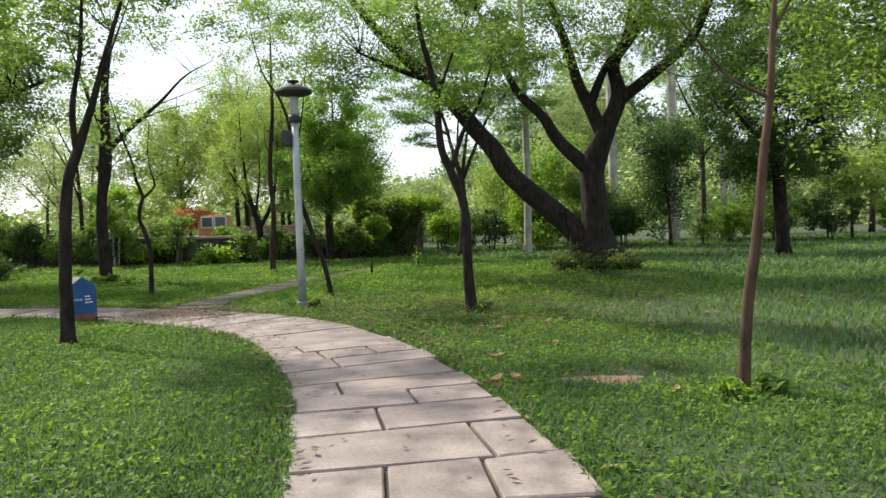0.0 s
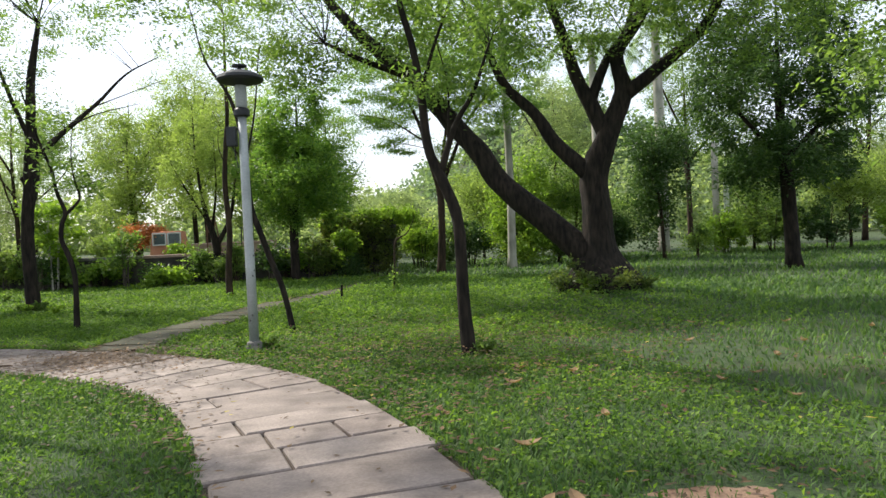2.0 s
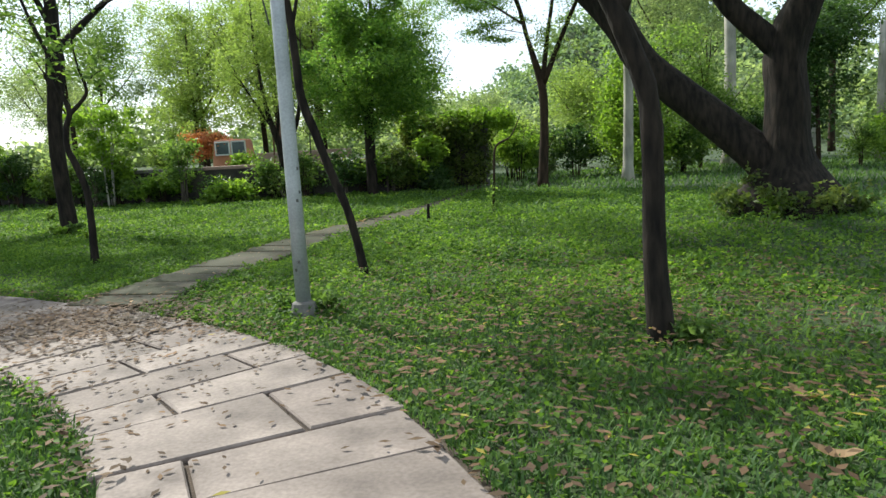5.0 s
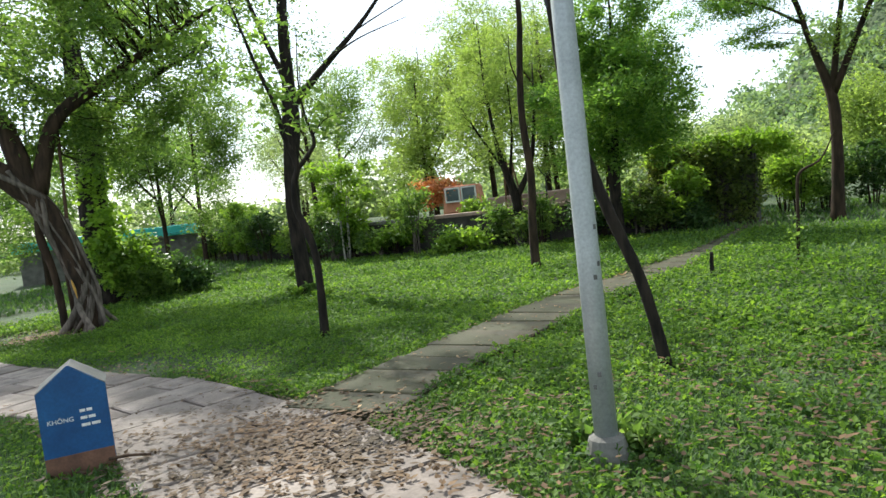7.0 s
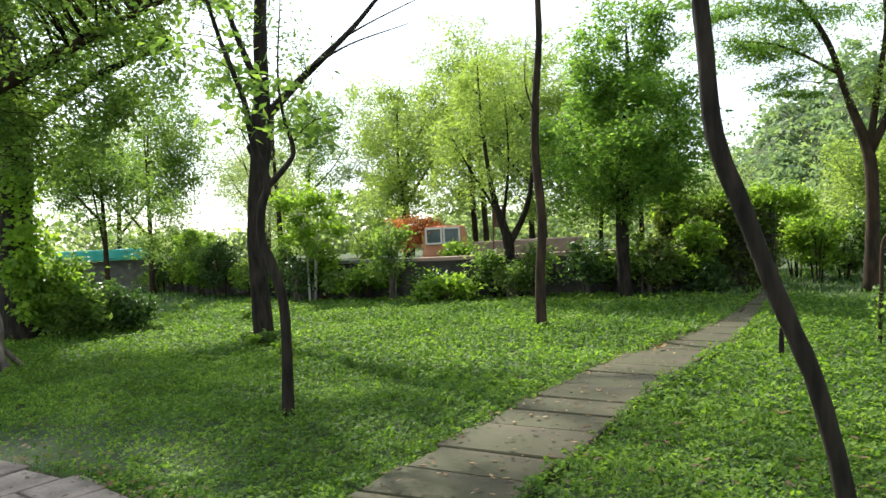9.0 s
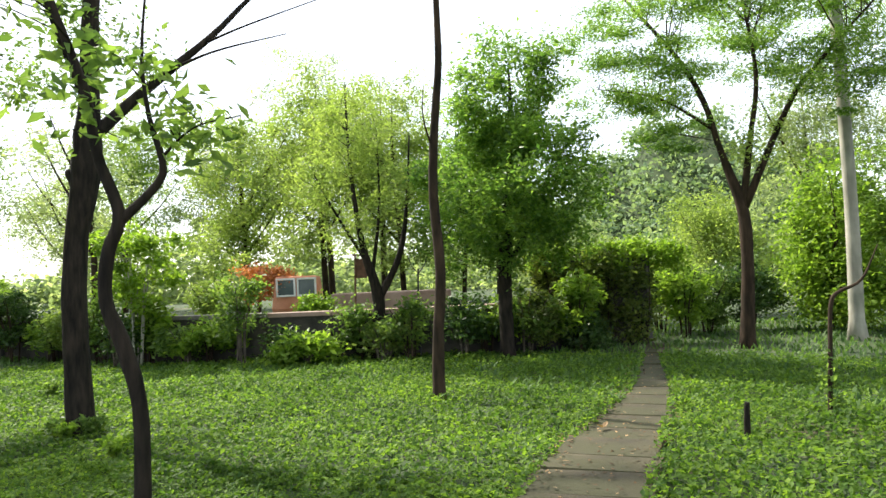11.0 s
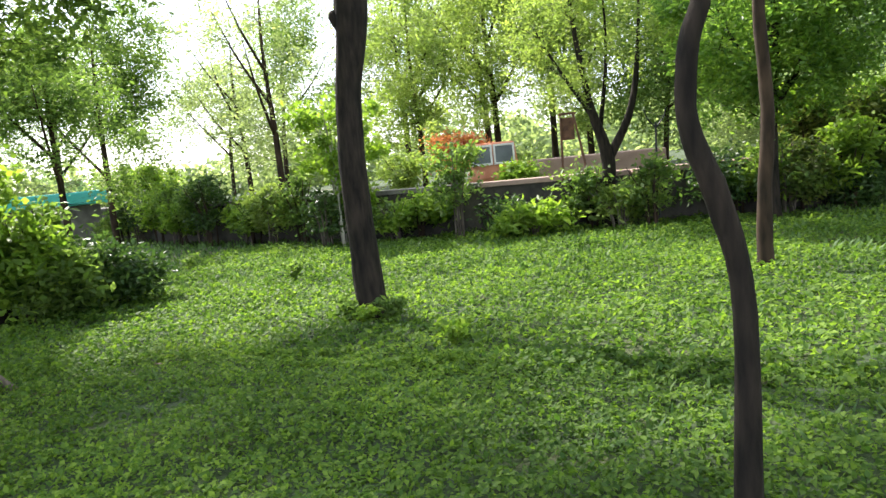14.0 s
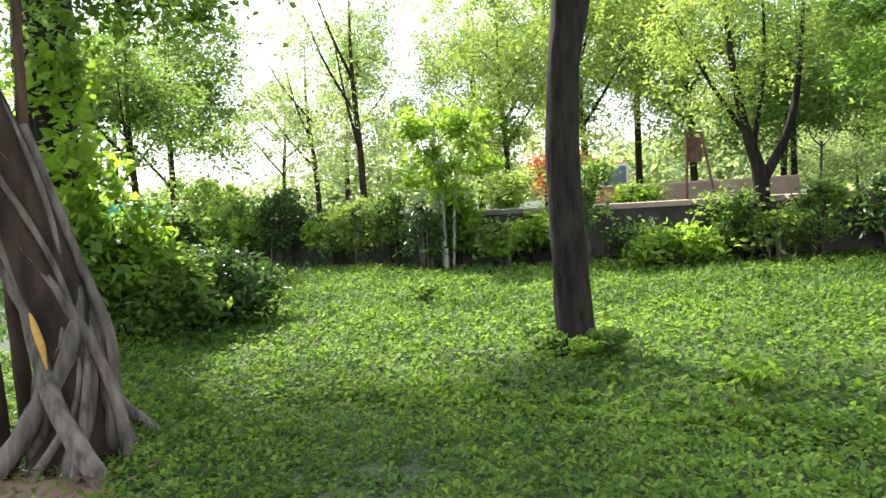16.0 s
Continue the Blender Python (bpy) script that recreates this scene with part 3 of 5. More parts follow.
tree("feathery_tree", "spreading tree with fine feathery sprays of leaves", [
    [(0.32, 26.7, -0.1, 0.156), (0.4, 26.67, 1.2, 0.129), (0.42, 26.66, 2.01, 0.125), (0.37, 26.68, 2.84, 0.117), (0.05, 26.78, 4.0, 0.07), (-0.22, 26.86, 5.09, 0.062), (-0.71, 27.0, 6.16, 0.048), (-1.67, 27.29, 7.6, 0.023)],
    [(0.39, 26.67, 2.75, 0.086), (0.6, 26.6, 4.2, 0.058), (0.78, 26.56, 5.55, 0.046), (0.58, 26.62, 7.42, 0.023)],
    [(0.39, 26.67, 2.7, 0.086), (1.35, 26.38, 4.86, 0.055), (1.9, 26.22, 5.6, 0.045), (2.53, 26.03, 6.31, 0.027), (3.2, 25.9, 7.0, 0.012)],
    [(-0.1, 26.8, 4.5, 0.039), (-1.2, 26.7, 5.2, 0.023), (-2.4, 26.8, 5.5, 0.009)]],
    "bark_brown", [(0.5, 26.6, 6.9, 3.8, 2.6, 1.2, 130), (-1.8, 26.9, 5.7, 1.7, 1.2, 0.8, 34), (2.4, 26.1, 5.4, 1.6, 1.0, 0.8, 30), (-0.6, 26.6, 4.4, 0.9, 0.8, 0.4, 8)], "leaf_glossy", 260, 0.5, 0.28, 0.1, 0.03, flare=0.06, seed=12,
    extra=[("leaf_light", [(0.9, 26.3, 3.9, 0.8, 0.6, 0.6, 10)], 90, 0.3, 0.08, 0.04)])
tree("dense_tree", "dark dense round tree with glossy leaves", [
    [(10.35, 22.2, 0.0, 0.22), (10.26, 22.25, 1.94, 0.193), (10.16, 22.3, 3.39, 0.161), (10.1, 22.3, 5.5, 0.08), (10.1, 22.3, 7.5, 0.02)],
    [(10.2, 22.3, 2.8, 0.09), (9.1, 22.7, 4.4, 0.05), (8.4, 23, 5.6, 0.02)],
    [(10.2, 22.3, 2.9, 0.09), (11.3, 21.8, 4.2, 0.05), (11.9, 21.5, 5.6, 0.02)]],
    "bark_dark", [(10.1, 22.3, 5.2, 2.5, 2.3, 2.5, 150), (10.1, 22.3, 3.0, 2.2, 2.0, 0.9, 50)], "leaf_dark", 210, 0.42, 0.9, 0.13, 0.055, flare=0.08, seed=13)
tree("sapling", "thin bare sapling with hooked top and ivy at its foot", [
    [(-0.96, 19.83, -0.2, 0.026), (-0.91, 19.83, 0.53, 0.025), (-0.88, 19.82, 1.05, 0.024), (-0.8, 19.82, 1.22, 0.022), (-0.55, 19.78, 1.36, 0.014), (-0.35, 19.78, 1.75, 0.006)]],
    "bark_brown", [(-0.93, 19.78, 0.25, 0.08, 0.08, 0.35, 5)], "leaf_mid", 26, 0.09, 1.0, 0.07, 0.05, flare=0.0, seed=14, twigs=False, sides=8)
tree("stub", "short dark broken stump of a sapling", [[(-2.14, 18.9, -0.15, 0.035), (-2.13, 18.9, 0.05, 0.03), (-2.12, 18.9, 0.2, 0.026)]], "bark_dark", flare=0.01, seed=15, sides=8, category="stump")

# ---- strangler fig ----
FIG = thing("strangler_fig", (-12.67, 17.09, float(ground_z(-12.67, 17.09))), "leaning fig trunk of twisted grey aerial roots", "tree")


def fig_limb(name, pts, sides=10, mat="bark_grey", flare=0.0, seed=0, label=""):
    p = np.array(pts, float)
    p[:, :3] -= np.array(FIG.location)
    v, f, line = tube(p, sides, 6, 0.1, flare, 0.05, seed)
    under(new(name, mesh_of(name, v, f, M[mat], True)), FIG, label)
    return line


FIG_CORE = [(-12.69, 17.07, -0.25, 0.209), (-12.67, 17.09, 0.35, 0.157), (-12.73, 17.03, 0.9, 0.167), (-12.83, 16.93, 1.45, 0.189), (-13.02, 16.72, 2.1, 0.209), (-13.27, 16.44, 2.6, 0.199), (-13.67, 16.04, 3.1, 0.157), (-14.37, 15.39, 3.8, 0.094)]
fig_lines = [fig_limb("trunk", FIG_CORE, 14, "bark_brown", 0.1, 1)]
core = smooth_line(FIG_CORE, 6)
for k in range(15):
    ph, turns, seed = k * 2 * math.pi / 15, (0.9 + 0.5 * math.sin(k * 2.1)) * (1 if k % 3 else -0.7), 20 + k
    strand = []
    stop = len(core) - 14 + (k * 5) % 11
    for n in range(0, stop, 4):
        x, y, z, r = core[n]
        u = n / len(core)
        low = max(0.0, 0.35 - z)
        a = ph + turns * 2 * math.pi * u + 0.75 * math.sin(9 * u + 1.7 * k)
        out = r * 0.92 + low * (0.36 + 0.28 * math.sin(k * 1.7)) + 0.03 * math.sin(13 * u + 2 * k)
        strand.append((x + out * math.cos(a), y + out * math.sin(a), z - (0.05 if n == 0 else 0), 0.036 + 0.018 * math.sin(k * 3.3) + 0.03 * low))
    fig_limb("aerial_root", strand, 8, "bark_grey", 0.0, seed)
fig_limb("aerial_root", [(-12.49, 17.14, -0.15, 0.05), (-12.47, 17.19, 0.5, 0.035), (-12.59, 17.14, 1.0, 0.03), (-12.67, 17.04, 1.45, 0.035), (-12.79, 17.01, 1.85, 0.04)], 8, "bark_grey", 0, 41)
fig_limb("aerial_root", [(-13.09, 16.89, -0.2, 0.075), (-13.05, 16.84, 0.4, 0.065), (-13.07, 16.79, 1.0, 0.07), (-13.12, 16.69, 1.6, 0.08), (-13.04, 16.7, 2.2, 0.07)], 8, "bark_brown", 0, 42)
fig_limb("prop_root", [(-13.17, 17.19, -0.2, 0.06), (-13.15, 17.14, 0.9, 0.05), (-12.97, 16.99, 1.9, 0.04), (-13.03, 16.72, 2.3, 0.03)], 8, "bark_brown", 0, 43)
fig_limb("bark_scar", [(-12.65, 16.87, 0.42, 0.006), (-12.66, 16.86, 0.55, 0.02), (-12.68, 16.85, 0.66, 0.022), (-12.7, 16.84, 0.76, 0.006)], 8, "ochre", 0, 44, "ochre-yellow scar in the bark")
fig_lines.append(fig_limb("limb", [(-13.07, 16.67, 2.25, 0.17), (-13.22, 16.49, 3.3, 0.16), (-13.43, 16.29, 4.2, 0.13), (-13.67, 16.09, 5.6, 0.06)], 10, "bark_brown", 0, 45))
fig_lines.append(fig_limb("limb", [(-13.02, 16.72, 2.35, 0.14), (-12.72, 17.04, 3.6, 0.125), (-12.02, 17.79, 4.35, 0.1), (-11.27, 18.59, 5.1, 0.06), (-10.57, 19.19, 5.6, 0.03)], 10, "bark_brown", 0, 46))
fig_lines.append(fig_limb("limb", [(-12.79, 17.01, 1.75, 0.035), (-12.79, 17.05, 2.5, 0.03), (-12.77, 17.09, 3.6, 0.03)], 8, "bark_red", 0, 47))
rng = np.random.default_rng(48)
c = clumps_in(rng, [(-13.43, 16.44, 5.9, 3.6, 3.0, 1.6, 85), (-11.33, 18.24, 5.4, 1.8, 1.8, 1.0, 30), (-13.73, 17.34, 3.8, 1.6, 1.5, 0.9, 22), (-12.33, 18.44, 3.9, 1.4, 1.2, 0.8, 20), (-14.13, 18.94, 3.6, 1.4, 1.2, 0.9, 16)]) - np.array(FIG.location)
tagged(under(new("branchwork", twig_mesh("branchwork", rng, c, fig_lines, M["bark_brown"])), FIG), kind="stuff")
tagged(under(new("crown", crown_mesh("crown", rng, c, 210, 0.46, 0.7, 0.1, 0.05, M["leaf_mid"])), FIG), kind="stuff")

tree("vine_clad_tree", "thick dark trunk behind the fig, hung with lime vines", [
    [(-15.7, 20.1, -0.15, 0.42), (-15.7, 20.1, 1.2, 0.34), (-15.7, 20.1, 2.4, 0.31), (-15.65, 20.15, 4.2, 0.3), (-15.8, 20.2, 6.0, 0.2), (-16, 20.2, 8.0, 0.08)],
    [(-15.7, 20.1, 3.9, 0.14), (-14.2, 20.8, 5.0, 0.09), (-12.8, 21.4, 5.6, 0.04)],
    [(-15.7, 20.1, 4.4, 0.14), (-17.4, 19.8, 5.6, 0.09), (-19.1, 19.6, 6.4, 0.04)]],
    "bark_dark", [(-15.8, 20.4, 6.6, 3.4, 3.0, 1.6, 70), (-13.2, 21.4, 5.2, 1.5, 1.4, 0.9, 20)], "leaf_mid", 190, 0.45, 0.7, 0.1, 0.05, flare=0.1, seed=50, sides=16,
    extra=[("leaf_lime", [(-15.2, 19.8, 2.2, 0.35, 0.3, 1.6, 34), (-14.9, 19.9, 1.2, 0.5, 0.5, 0.8, 20)], 26, 0.26, 0.14, 0.1)])

# ---- further trees, before and behind the wall ----
tree("airy_tree", "light green airy tree forking low before the wall", [
    [(-7.45, 26.7, -0.1, 0.16), (-7.43, 26.7, 0.6, 0.14), (-7.4, 26.7, 1.26, 0.13), (-7.7, 26.6, 2.45, 0.07), (-7.9, 26.6, 4.2, 0.04), (-7.95, 26.6, 6.0, 0.012)],
    [(-7.4, 26.7, 1.15, 0.095), (-6.9, 26.8, 2.15, 0.07), (-6.7, 26.9, 3.4, 0.04), (-6.6, 26.9, 4.8, 0.015)],
    [(-7.55, 26.65, 1.9, 0.05), (-8.2, 26.6, 3.0, 0.03), (-8.7, 26.5, 4.0, 0.012)],
    [(-7.5, 26.7, 1.8, 0.05), (-7.3, 26.7, 3.2, 0.03), (-7.3, 26.7, 4.9, 0.012)]],
    "bark_dark", [(-7.8, 26.6, 5.0, 1.0, 0.9, 1.3, 40), (-7.8, 26.6, 3.4, 1.7, 1.3, 1.0, 56)], "leaf_light", 120, 0.34, 0.8, 0.09, 0.035, flare=0.04, seed=51)


def back_tree(x, y, h, w, leaf, seed, label, count=70, per=130, bark="bark_brown", size=0.115, lift=0.22, name="background_tree"):
    """A tree of the second row: trunk, three limbs and an uneven crown of height h and width w."""
    rng = np.random.default_rng(seed)
    z = float(ground_z(x, y))
    lean = rng.uniform(-0.4, 0.4)
    r = 0.0145 * h
    limbs = [[(x, y, z, r), (x + lean * 0.3, y, z + h * 0.3, r * 0.8), (x + lean, y, z + h * 0.6, r * 0.5), (x + lean, y + 0.2, z + h * 0.92, r * 0.12)]]
    for k in range(3):
        a = rng.uniform(0, 6.28)
        s = z + h * (0.28 + 0.12 * k)
        limbs.append([(x + lean * 0.4, y, s, r * 0.5), (x + lean + 0.25 * w * math.cos(a), y + 0.25 * w * math.sin(a), s + h * 0.18, r * 0.3), (x + lean + 0.45 * w * math.cos(a), y + 0.45 * w * math.sin(a), s + h * 0.36, r * 0.1)])
    blobs = []
    for k in range(6):
        u = rng.uniform(-0.5, 0.5, 2) * w * 0.6
        f = rng.uniform(lift + 0.1, 0.85)
        blobs.append((x + lean + u[0], y + u[1], z + h * f, w * rng.uniform(0.25, 0.4), w * rng.uniform(0.25, 0.4), h * rng.uniform(0.14, 0.24), count // 4))
    return tree(name, label, limbs, bark, blobs, leaf, per, 0.55, 0.75, size, size * 0.5, flare=0.03, seed=seed, sides=8, group="trees behind the wall")


back_tree(-13.0, 33.4, 6.4, 3.6, "leaf_light", 60, "yellow-green airy tree behind the wall", 80)
back_tree(-16.0, 29.9, 6.6, 3.0, "leaf_far_haze", 61, "sparse tree before the far wall in haze-paled green", 44, 90)
back_tree(-9.5, 38.5, 9.5, 5.5, "leaf_far_haze", 62, "tall hazy grey-green tree", 110)
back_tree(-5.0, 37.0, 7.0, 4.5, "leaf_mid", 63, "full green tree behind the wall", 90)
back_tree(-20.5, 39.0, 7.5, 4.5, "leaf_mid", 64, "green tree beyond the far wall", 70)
back_tree(-12.5, 42.0, 10.5, 6.0, "leaf_far_haze", 65, "tall hazy grey-green tree", 110)
back_tree(-26.0, 44.0, 7.0, 6.0, "leaf_far_haze", 66, "low hazy tree beyond the far wall", 80)
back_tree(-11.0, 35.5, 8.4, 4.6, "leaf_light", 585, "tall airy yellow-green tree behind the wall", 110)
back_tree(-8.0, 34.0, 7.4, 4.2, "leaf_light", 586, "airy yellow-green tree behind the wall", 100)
back_tree(-15.0, 38.5, 8.6, 5.0, "leaf_far_haze", 587, "tall hazy grey-green tree", 110)
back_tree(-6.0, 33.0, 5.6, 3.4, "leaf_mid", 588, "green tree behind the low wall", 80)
back_tree(-1.5, 44.0, 4.2, 6.0, "leaf_far_haze", 67, "hazy tree below the hill", 90)
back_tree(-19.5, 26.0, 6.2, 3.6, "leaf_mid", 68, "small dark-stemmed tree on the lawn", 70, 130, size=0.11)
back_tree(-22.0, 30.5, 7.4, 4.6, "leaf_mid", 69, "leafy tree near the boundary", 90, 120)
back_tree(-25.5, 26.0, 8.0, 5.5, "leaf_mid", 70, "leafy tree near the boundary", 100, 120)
back_tree(-19.0, 33.5, 6.0, 3.0, "leaf_far_haze", 71, "thin tree near the boundary in haze-paled green", 44, 80)
back_tree(-27.0, 34.0, 8.5, 6.0, "leaf_far_haze", 72, "hazy tree near the boundary", 90)
back_tree(-23.0, 20.5, 8.5, 5.5, "leaf_mid", 73, "leafy tree at the lawn's edge", 110, 120)
back_tree(3.2, 29.6, 4.2, 2.6, "leaf_lime", 74, "bright lime-green bushy young tree", 90, 130, size=0.13, lift=0.1)
back_tree(8.7, 28.4, 5.2, 2.4, "leaf_dark", 75, "small dark-leaved tree at the lawn edge", 60, 150, size=0.13, lift=0.2)
back_tree(6.0, 31.5, 5.0, 3.4, "leaf_mid", 76, "bushy green tree at the lawn edge", 80, 130, lift=0.15)
back_tree(13.5, 31.5, 4.6, 3.6, "leaf_mid", 77, "bushy green tree at the lawn edge", 80, 130, lift=0.1)
back_tree(17.0, 30.5, 4.4, 3.8, "leaf_light", 78, "bushy pale green tree at the lawn edge", 80, 130, lift=0.1)
back_tree(19.5, 27.5, 4.0, 3.6, "leaf_mid", 79, "bushy green tree at the lawn edge", 80, 130, lift=0.1)
back_tree(6.5, 39.0, 9.0, 6.0, "leaf_far_haze", 80, "tall hazy tree behind the palms", 110)
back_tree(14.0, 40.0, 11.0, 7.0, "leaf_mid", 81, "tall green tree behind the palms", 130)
back_tree(21.0, 36.0, 10.0, 7.0, "leaf_far_haze", 82, "tall hazy tree beyond the lawn", 110)
back_tree(2.6, 37.0, 4.6, 4.0, "leaf_light", 83, "pale green tree below the hill", 80)
back_tree(7.0, 9.8, 6.2, 5.6, "leaf_mid", 84, "leafy tree with twigs overhanging the lawn", 150, 140, size=0.09, lift=0.35, name="overhanging_tree")


def shrub(x, y, h, w, leaf, seed, label, count=26, per=80, size=0.12, stems=5, name="shrub", pale=False, low=0.6):
    """Several stems from one foot, with leaves from low down to the top."""
    rng = np.random.default_rng(seed)
    z = float(ground_z(x, y))
    limbs = []
    for k in range(stems):
        a = rng.uniform(0, 6.28)
        u = rng.uniform(0.1, 0.5) * w
        limbs.append([(x + 0.1 * math.cos(a), y + 0.1 * math.sin(a), z, 0.022), (x + 0.4 * u * math.cos(a), y + 0.4 * u * math.sin(a), z + 0.5 * h, 0.018), (x + u * math.cos(a), y + u * math.sin(a), z + 0.95 * h, 0.006)])
    return tree(name, label, limbs, ("bark_pale" if pale else "bark_brown") if stems != 6 else "bark_grey", [(x, y, z + h * low, w * 0.5, w * 0.42, h * (1.02 - low), count)], leaf, per, 0.24, 0.8, size, size * 0.45, flare=0, seed=seed, category="shrub", group="shrubs along the wall", sides=6)


rng = np.random.default_rng(90)
kinds = [("leaf_lime", "lime-green broad-leaved shrub before the wall"), ("leaf_mid", "green leafy shrub before the wall"), ("leaf_dark", "dark low shrub before the wall"), ("leaf_light", "pale green shrub before the wall")]
for k, x in enumerate(np.linspace(-3.2, -23.0, 26)):
    leaf, label = kinds[[0, 1, 0, 2, 1, 3, 1, 0, 2, 1][k % 10]]
    h = rng.uniform(0.7, 1.75) if k % 3 else rng.uniform(1.3, 2.0)
    h = h * (0.78 if -9.8 < x < -5.2 else 1.0)
    shrub(x + rng.uniform(-0.3, 0.3), float(wall_y(x)) - rng.uniform(0.35, 1.0), h, rng.uniform(0.9, 1.5), leaf, 91 + k, label, 18 if k % 3 else 24, 66, 0.17 if leaf == "leaf_lime" else 0.13, 6 if k % 2 else 5, low=0.65)
shrub(-13.0, 26.7, 3.3, 2.0, "leaf_lime", 130, "tall pale-stemmed lime shrub before the wall", 34, 80, 0.16, 9, "tall_shrub", True, 0.72)
for k, (x, y, h, w) in enumerate([(5.0, 29.5, 1.6, 1.6), (7.2, 30.0, 1.8, 1.8), (11.8, 30.3, 1.5, 1.8), (13.5, 29.8, 1.9, 2.0), (15.6, 29.6, 2.1, 2.2), (18.2, 28.8, 2.0, 2.2), (20.5, 26.0, 1.9, 2.2), (1.6, 30.6, 1.7, 1.8), (-24.5, 36.0, 1.6, 2.0), (-27.0, 37.5, 1.8, 2.2)]):
    shrub(x, y, h, w, ["leaf_mid", "leaf_dark", "leaf_lime"][k % 3], 140 + k, "leafy shrub at the lawn's far edge", 40, 90, 0.14)
shrub(10.2, 28.9, 1.25, 1.1, "leaf_mid", 160, "small clipped round shrub on a short stem", 26, 90, 0.1, 3)
for k, (x, y, h, w, leaf) in enumerate([(-14.8, 21.0, 0.95, 1.5, "leaf_dark"), (-14.5, 21.5, 0.7, 1.2, "leaf_dark"), (-14.9, 20.2, 1.5, 1.0, "leaf_lime"), (-15.4, 20.7, 1.6, 1.3, "leaf_mid"), (-14.6, 20.5, 0.8, 1.1, "leaf_mid")]):
    shrub(x, y, h, w, leaf, 165 + k, "dark spreading bush beside the fig" if leaf == "leaf_dark" else "bright broad-leaved climber beside the fig", 36, 90, 0.15 if leaf != "leaf_dark" else 0.12)


def palm(x, y, h, r, seed):
    rng = np.random.default_rng(seed)
    z = float(ground_z(x, y))
    root = thing("palm", (x, y, z), "tall palm with smooth pale grey trunk", "palm", "palms beyond the lawn")
    v, f, line = tube([(0, 0, -0.1, r * 1.2), (0.05, 0, h * 0.3, r), (0.0, 0, h * 0.7, r * 0.95), (-0.05, 0, h, r * 0.7)], 14, 6, 0.02, 0.08, 0, seed)
    under(new("trunk", mesh_of("trunk", v, f, M["bark_pale"], True)), root)
    for k in range(13):
        a, up = k * 2.4, rng.uniform(0.1, 1.0)
        pts = np.array([(math.cos(a) * s * 2.6, math.sin(a) * s * 2.6, h + up * 1.6 * s - 2.1 * s * s) for s in np.linspace(0, 1, 9)])
        side = np.array([-math.sin(a), math.cos(a), 0])
        vv, tt = [], []
        for p, q in zip(pts, pts[1:]):
            for u in np.linspace(0, 1, 5, endpoint=False):
                b = p + (q - p) * u
                for s in (-1, 1):
                    n = len(vv)
                    tip = b + side * s * 0.42 + (q - p) * 0.6 + np.array([0, 0, -0.22])
                    vv += [b, b + (q - p) * 0.14, tip]
                    tt.append((n, n + 1, n + 2))
        under(new("frond", quick_mesh("frond", vv, tt, M["leaf_mid"])), root)


palm(2.9, 27.6, 10.5, 0.135, 170)
palm(7.4, 33.0, 9.5, 0.2, 171)
palm(10.2, 33.0, 10.0, 0.22, 172)
pole = thing("pale_pole", (12.0, 31.6, float(ground_z(12.0, 31.6))), "pale grey-white wooden pole at the lawn's edge", "pole", "pale poles")
part("shaft", lathe_bm([(0.15, -0.1), (0.145, 1.5), (0.14, 3.5), (0.13, 4.6)], 14), M["bark_pale"], pole, "", True)
pole = thing("pale_pole", (12.4, 31.5, float(ground_z(12.4, 31.5))), "white square post with green foot", "pole", "pale poles")
part("shaft", box_bm(0.17, 0.17, 3.0, (0, 0, 1.45), 0.015), M["white"], pole)

# ---- boundary wall with its coping, planted terrace behind ----
for k, (p, q) in enumerate(zip(WALL_LINE, WALL_LINE[1:])):
    length = math.hypot(q[0] - p[0], q[1] - p[1])
    a = math.atan2(q[1] - p[1], q[0] - p[0])
    z = float(ground_z(p[0], p[1] - 1))
    root = thing("wall_%d" % (k + 1), (p[0], p[1], z), "low dark mossy masonry wall behind shrubs", "wall", kind="structure")
    root.rotation_euler = (0, 0, a)
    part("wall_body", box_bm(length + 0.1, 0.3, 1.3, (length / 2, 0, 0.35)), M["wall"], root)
    n = max(2, int(length / 1.6))
    for s in range(n):
        part("coping_stone", box_bm(length / n - 0.02, 0.4, 0.1, ((s + 0.5) * length / n, 0, 1.05), 0.015), M["coping" if k > 2 else "concrete"], root)

# ---- vine-grown wall beside the end of the side path ----
VINE = thing("vine_wall", (-2.45, 28.5, float(ground_z(-2.4, 27.6))), "low wall overgrown with dark tangled vines", "wall")
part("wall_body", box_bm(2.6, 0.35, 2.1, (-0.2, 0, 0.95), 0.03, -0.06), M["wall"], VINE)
part("gate_post", box_bm(0.16, 0.16, 2.25, (1.1, -0.1, 1.0), 0.01), M["concrete"], VINE)
rng = np.random.default_rng(201)
c = np.stack([rng.uniform(-1.5, 1.15, 190), rng.uniform(-0.5, 0.1, 190), rng.uniform(0.1, 2.1, 190)], 1)
tagged(under(new("vines", crown_mesh("vines", rng, c, 70, 0.24, 1.0, 0.11, 0.07, M["leaf_olive"])), VINE), kind="stuff")
# same vines along the top, sunlight painted in as lime instead of olive
c = np.stack([rng.uniform(-1.5, 1.9, 90), rng.uniform(-0.4, 0.5, 90), rng.uniform(1.75, 2.35, 90)], 1)
tagged(under(new("vine_top", crown_mesh("vine_top", rng, c, 70, 0.24, 0.7, 0.11, 0.07, M["leaf_lime"])), VINE, "top of the vines, lime-green with sunlight put into the colour"), kind="stuff")
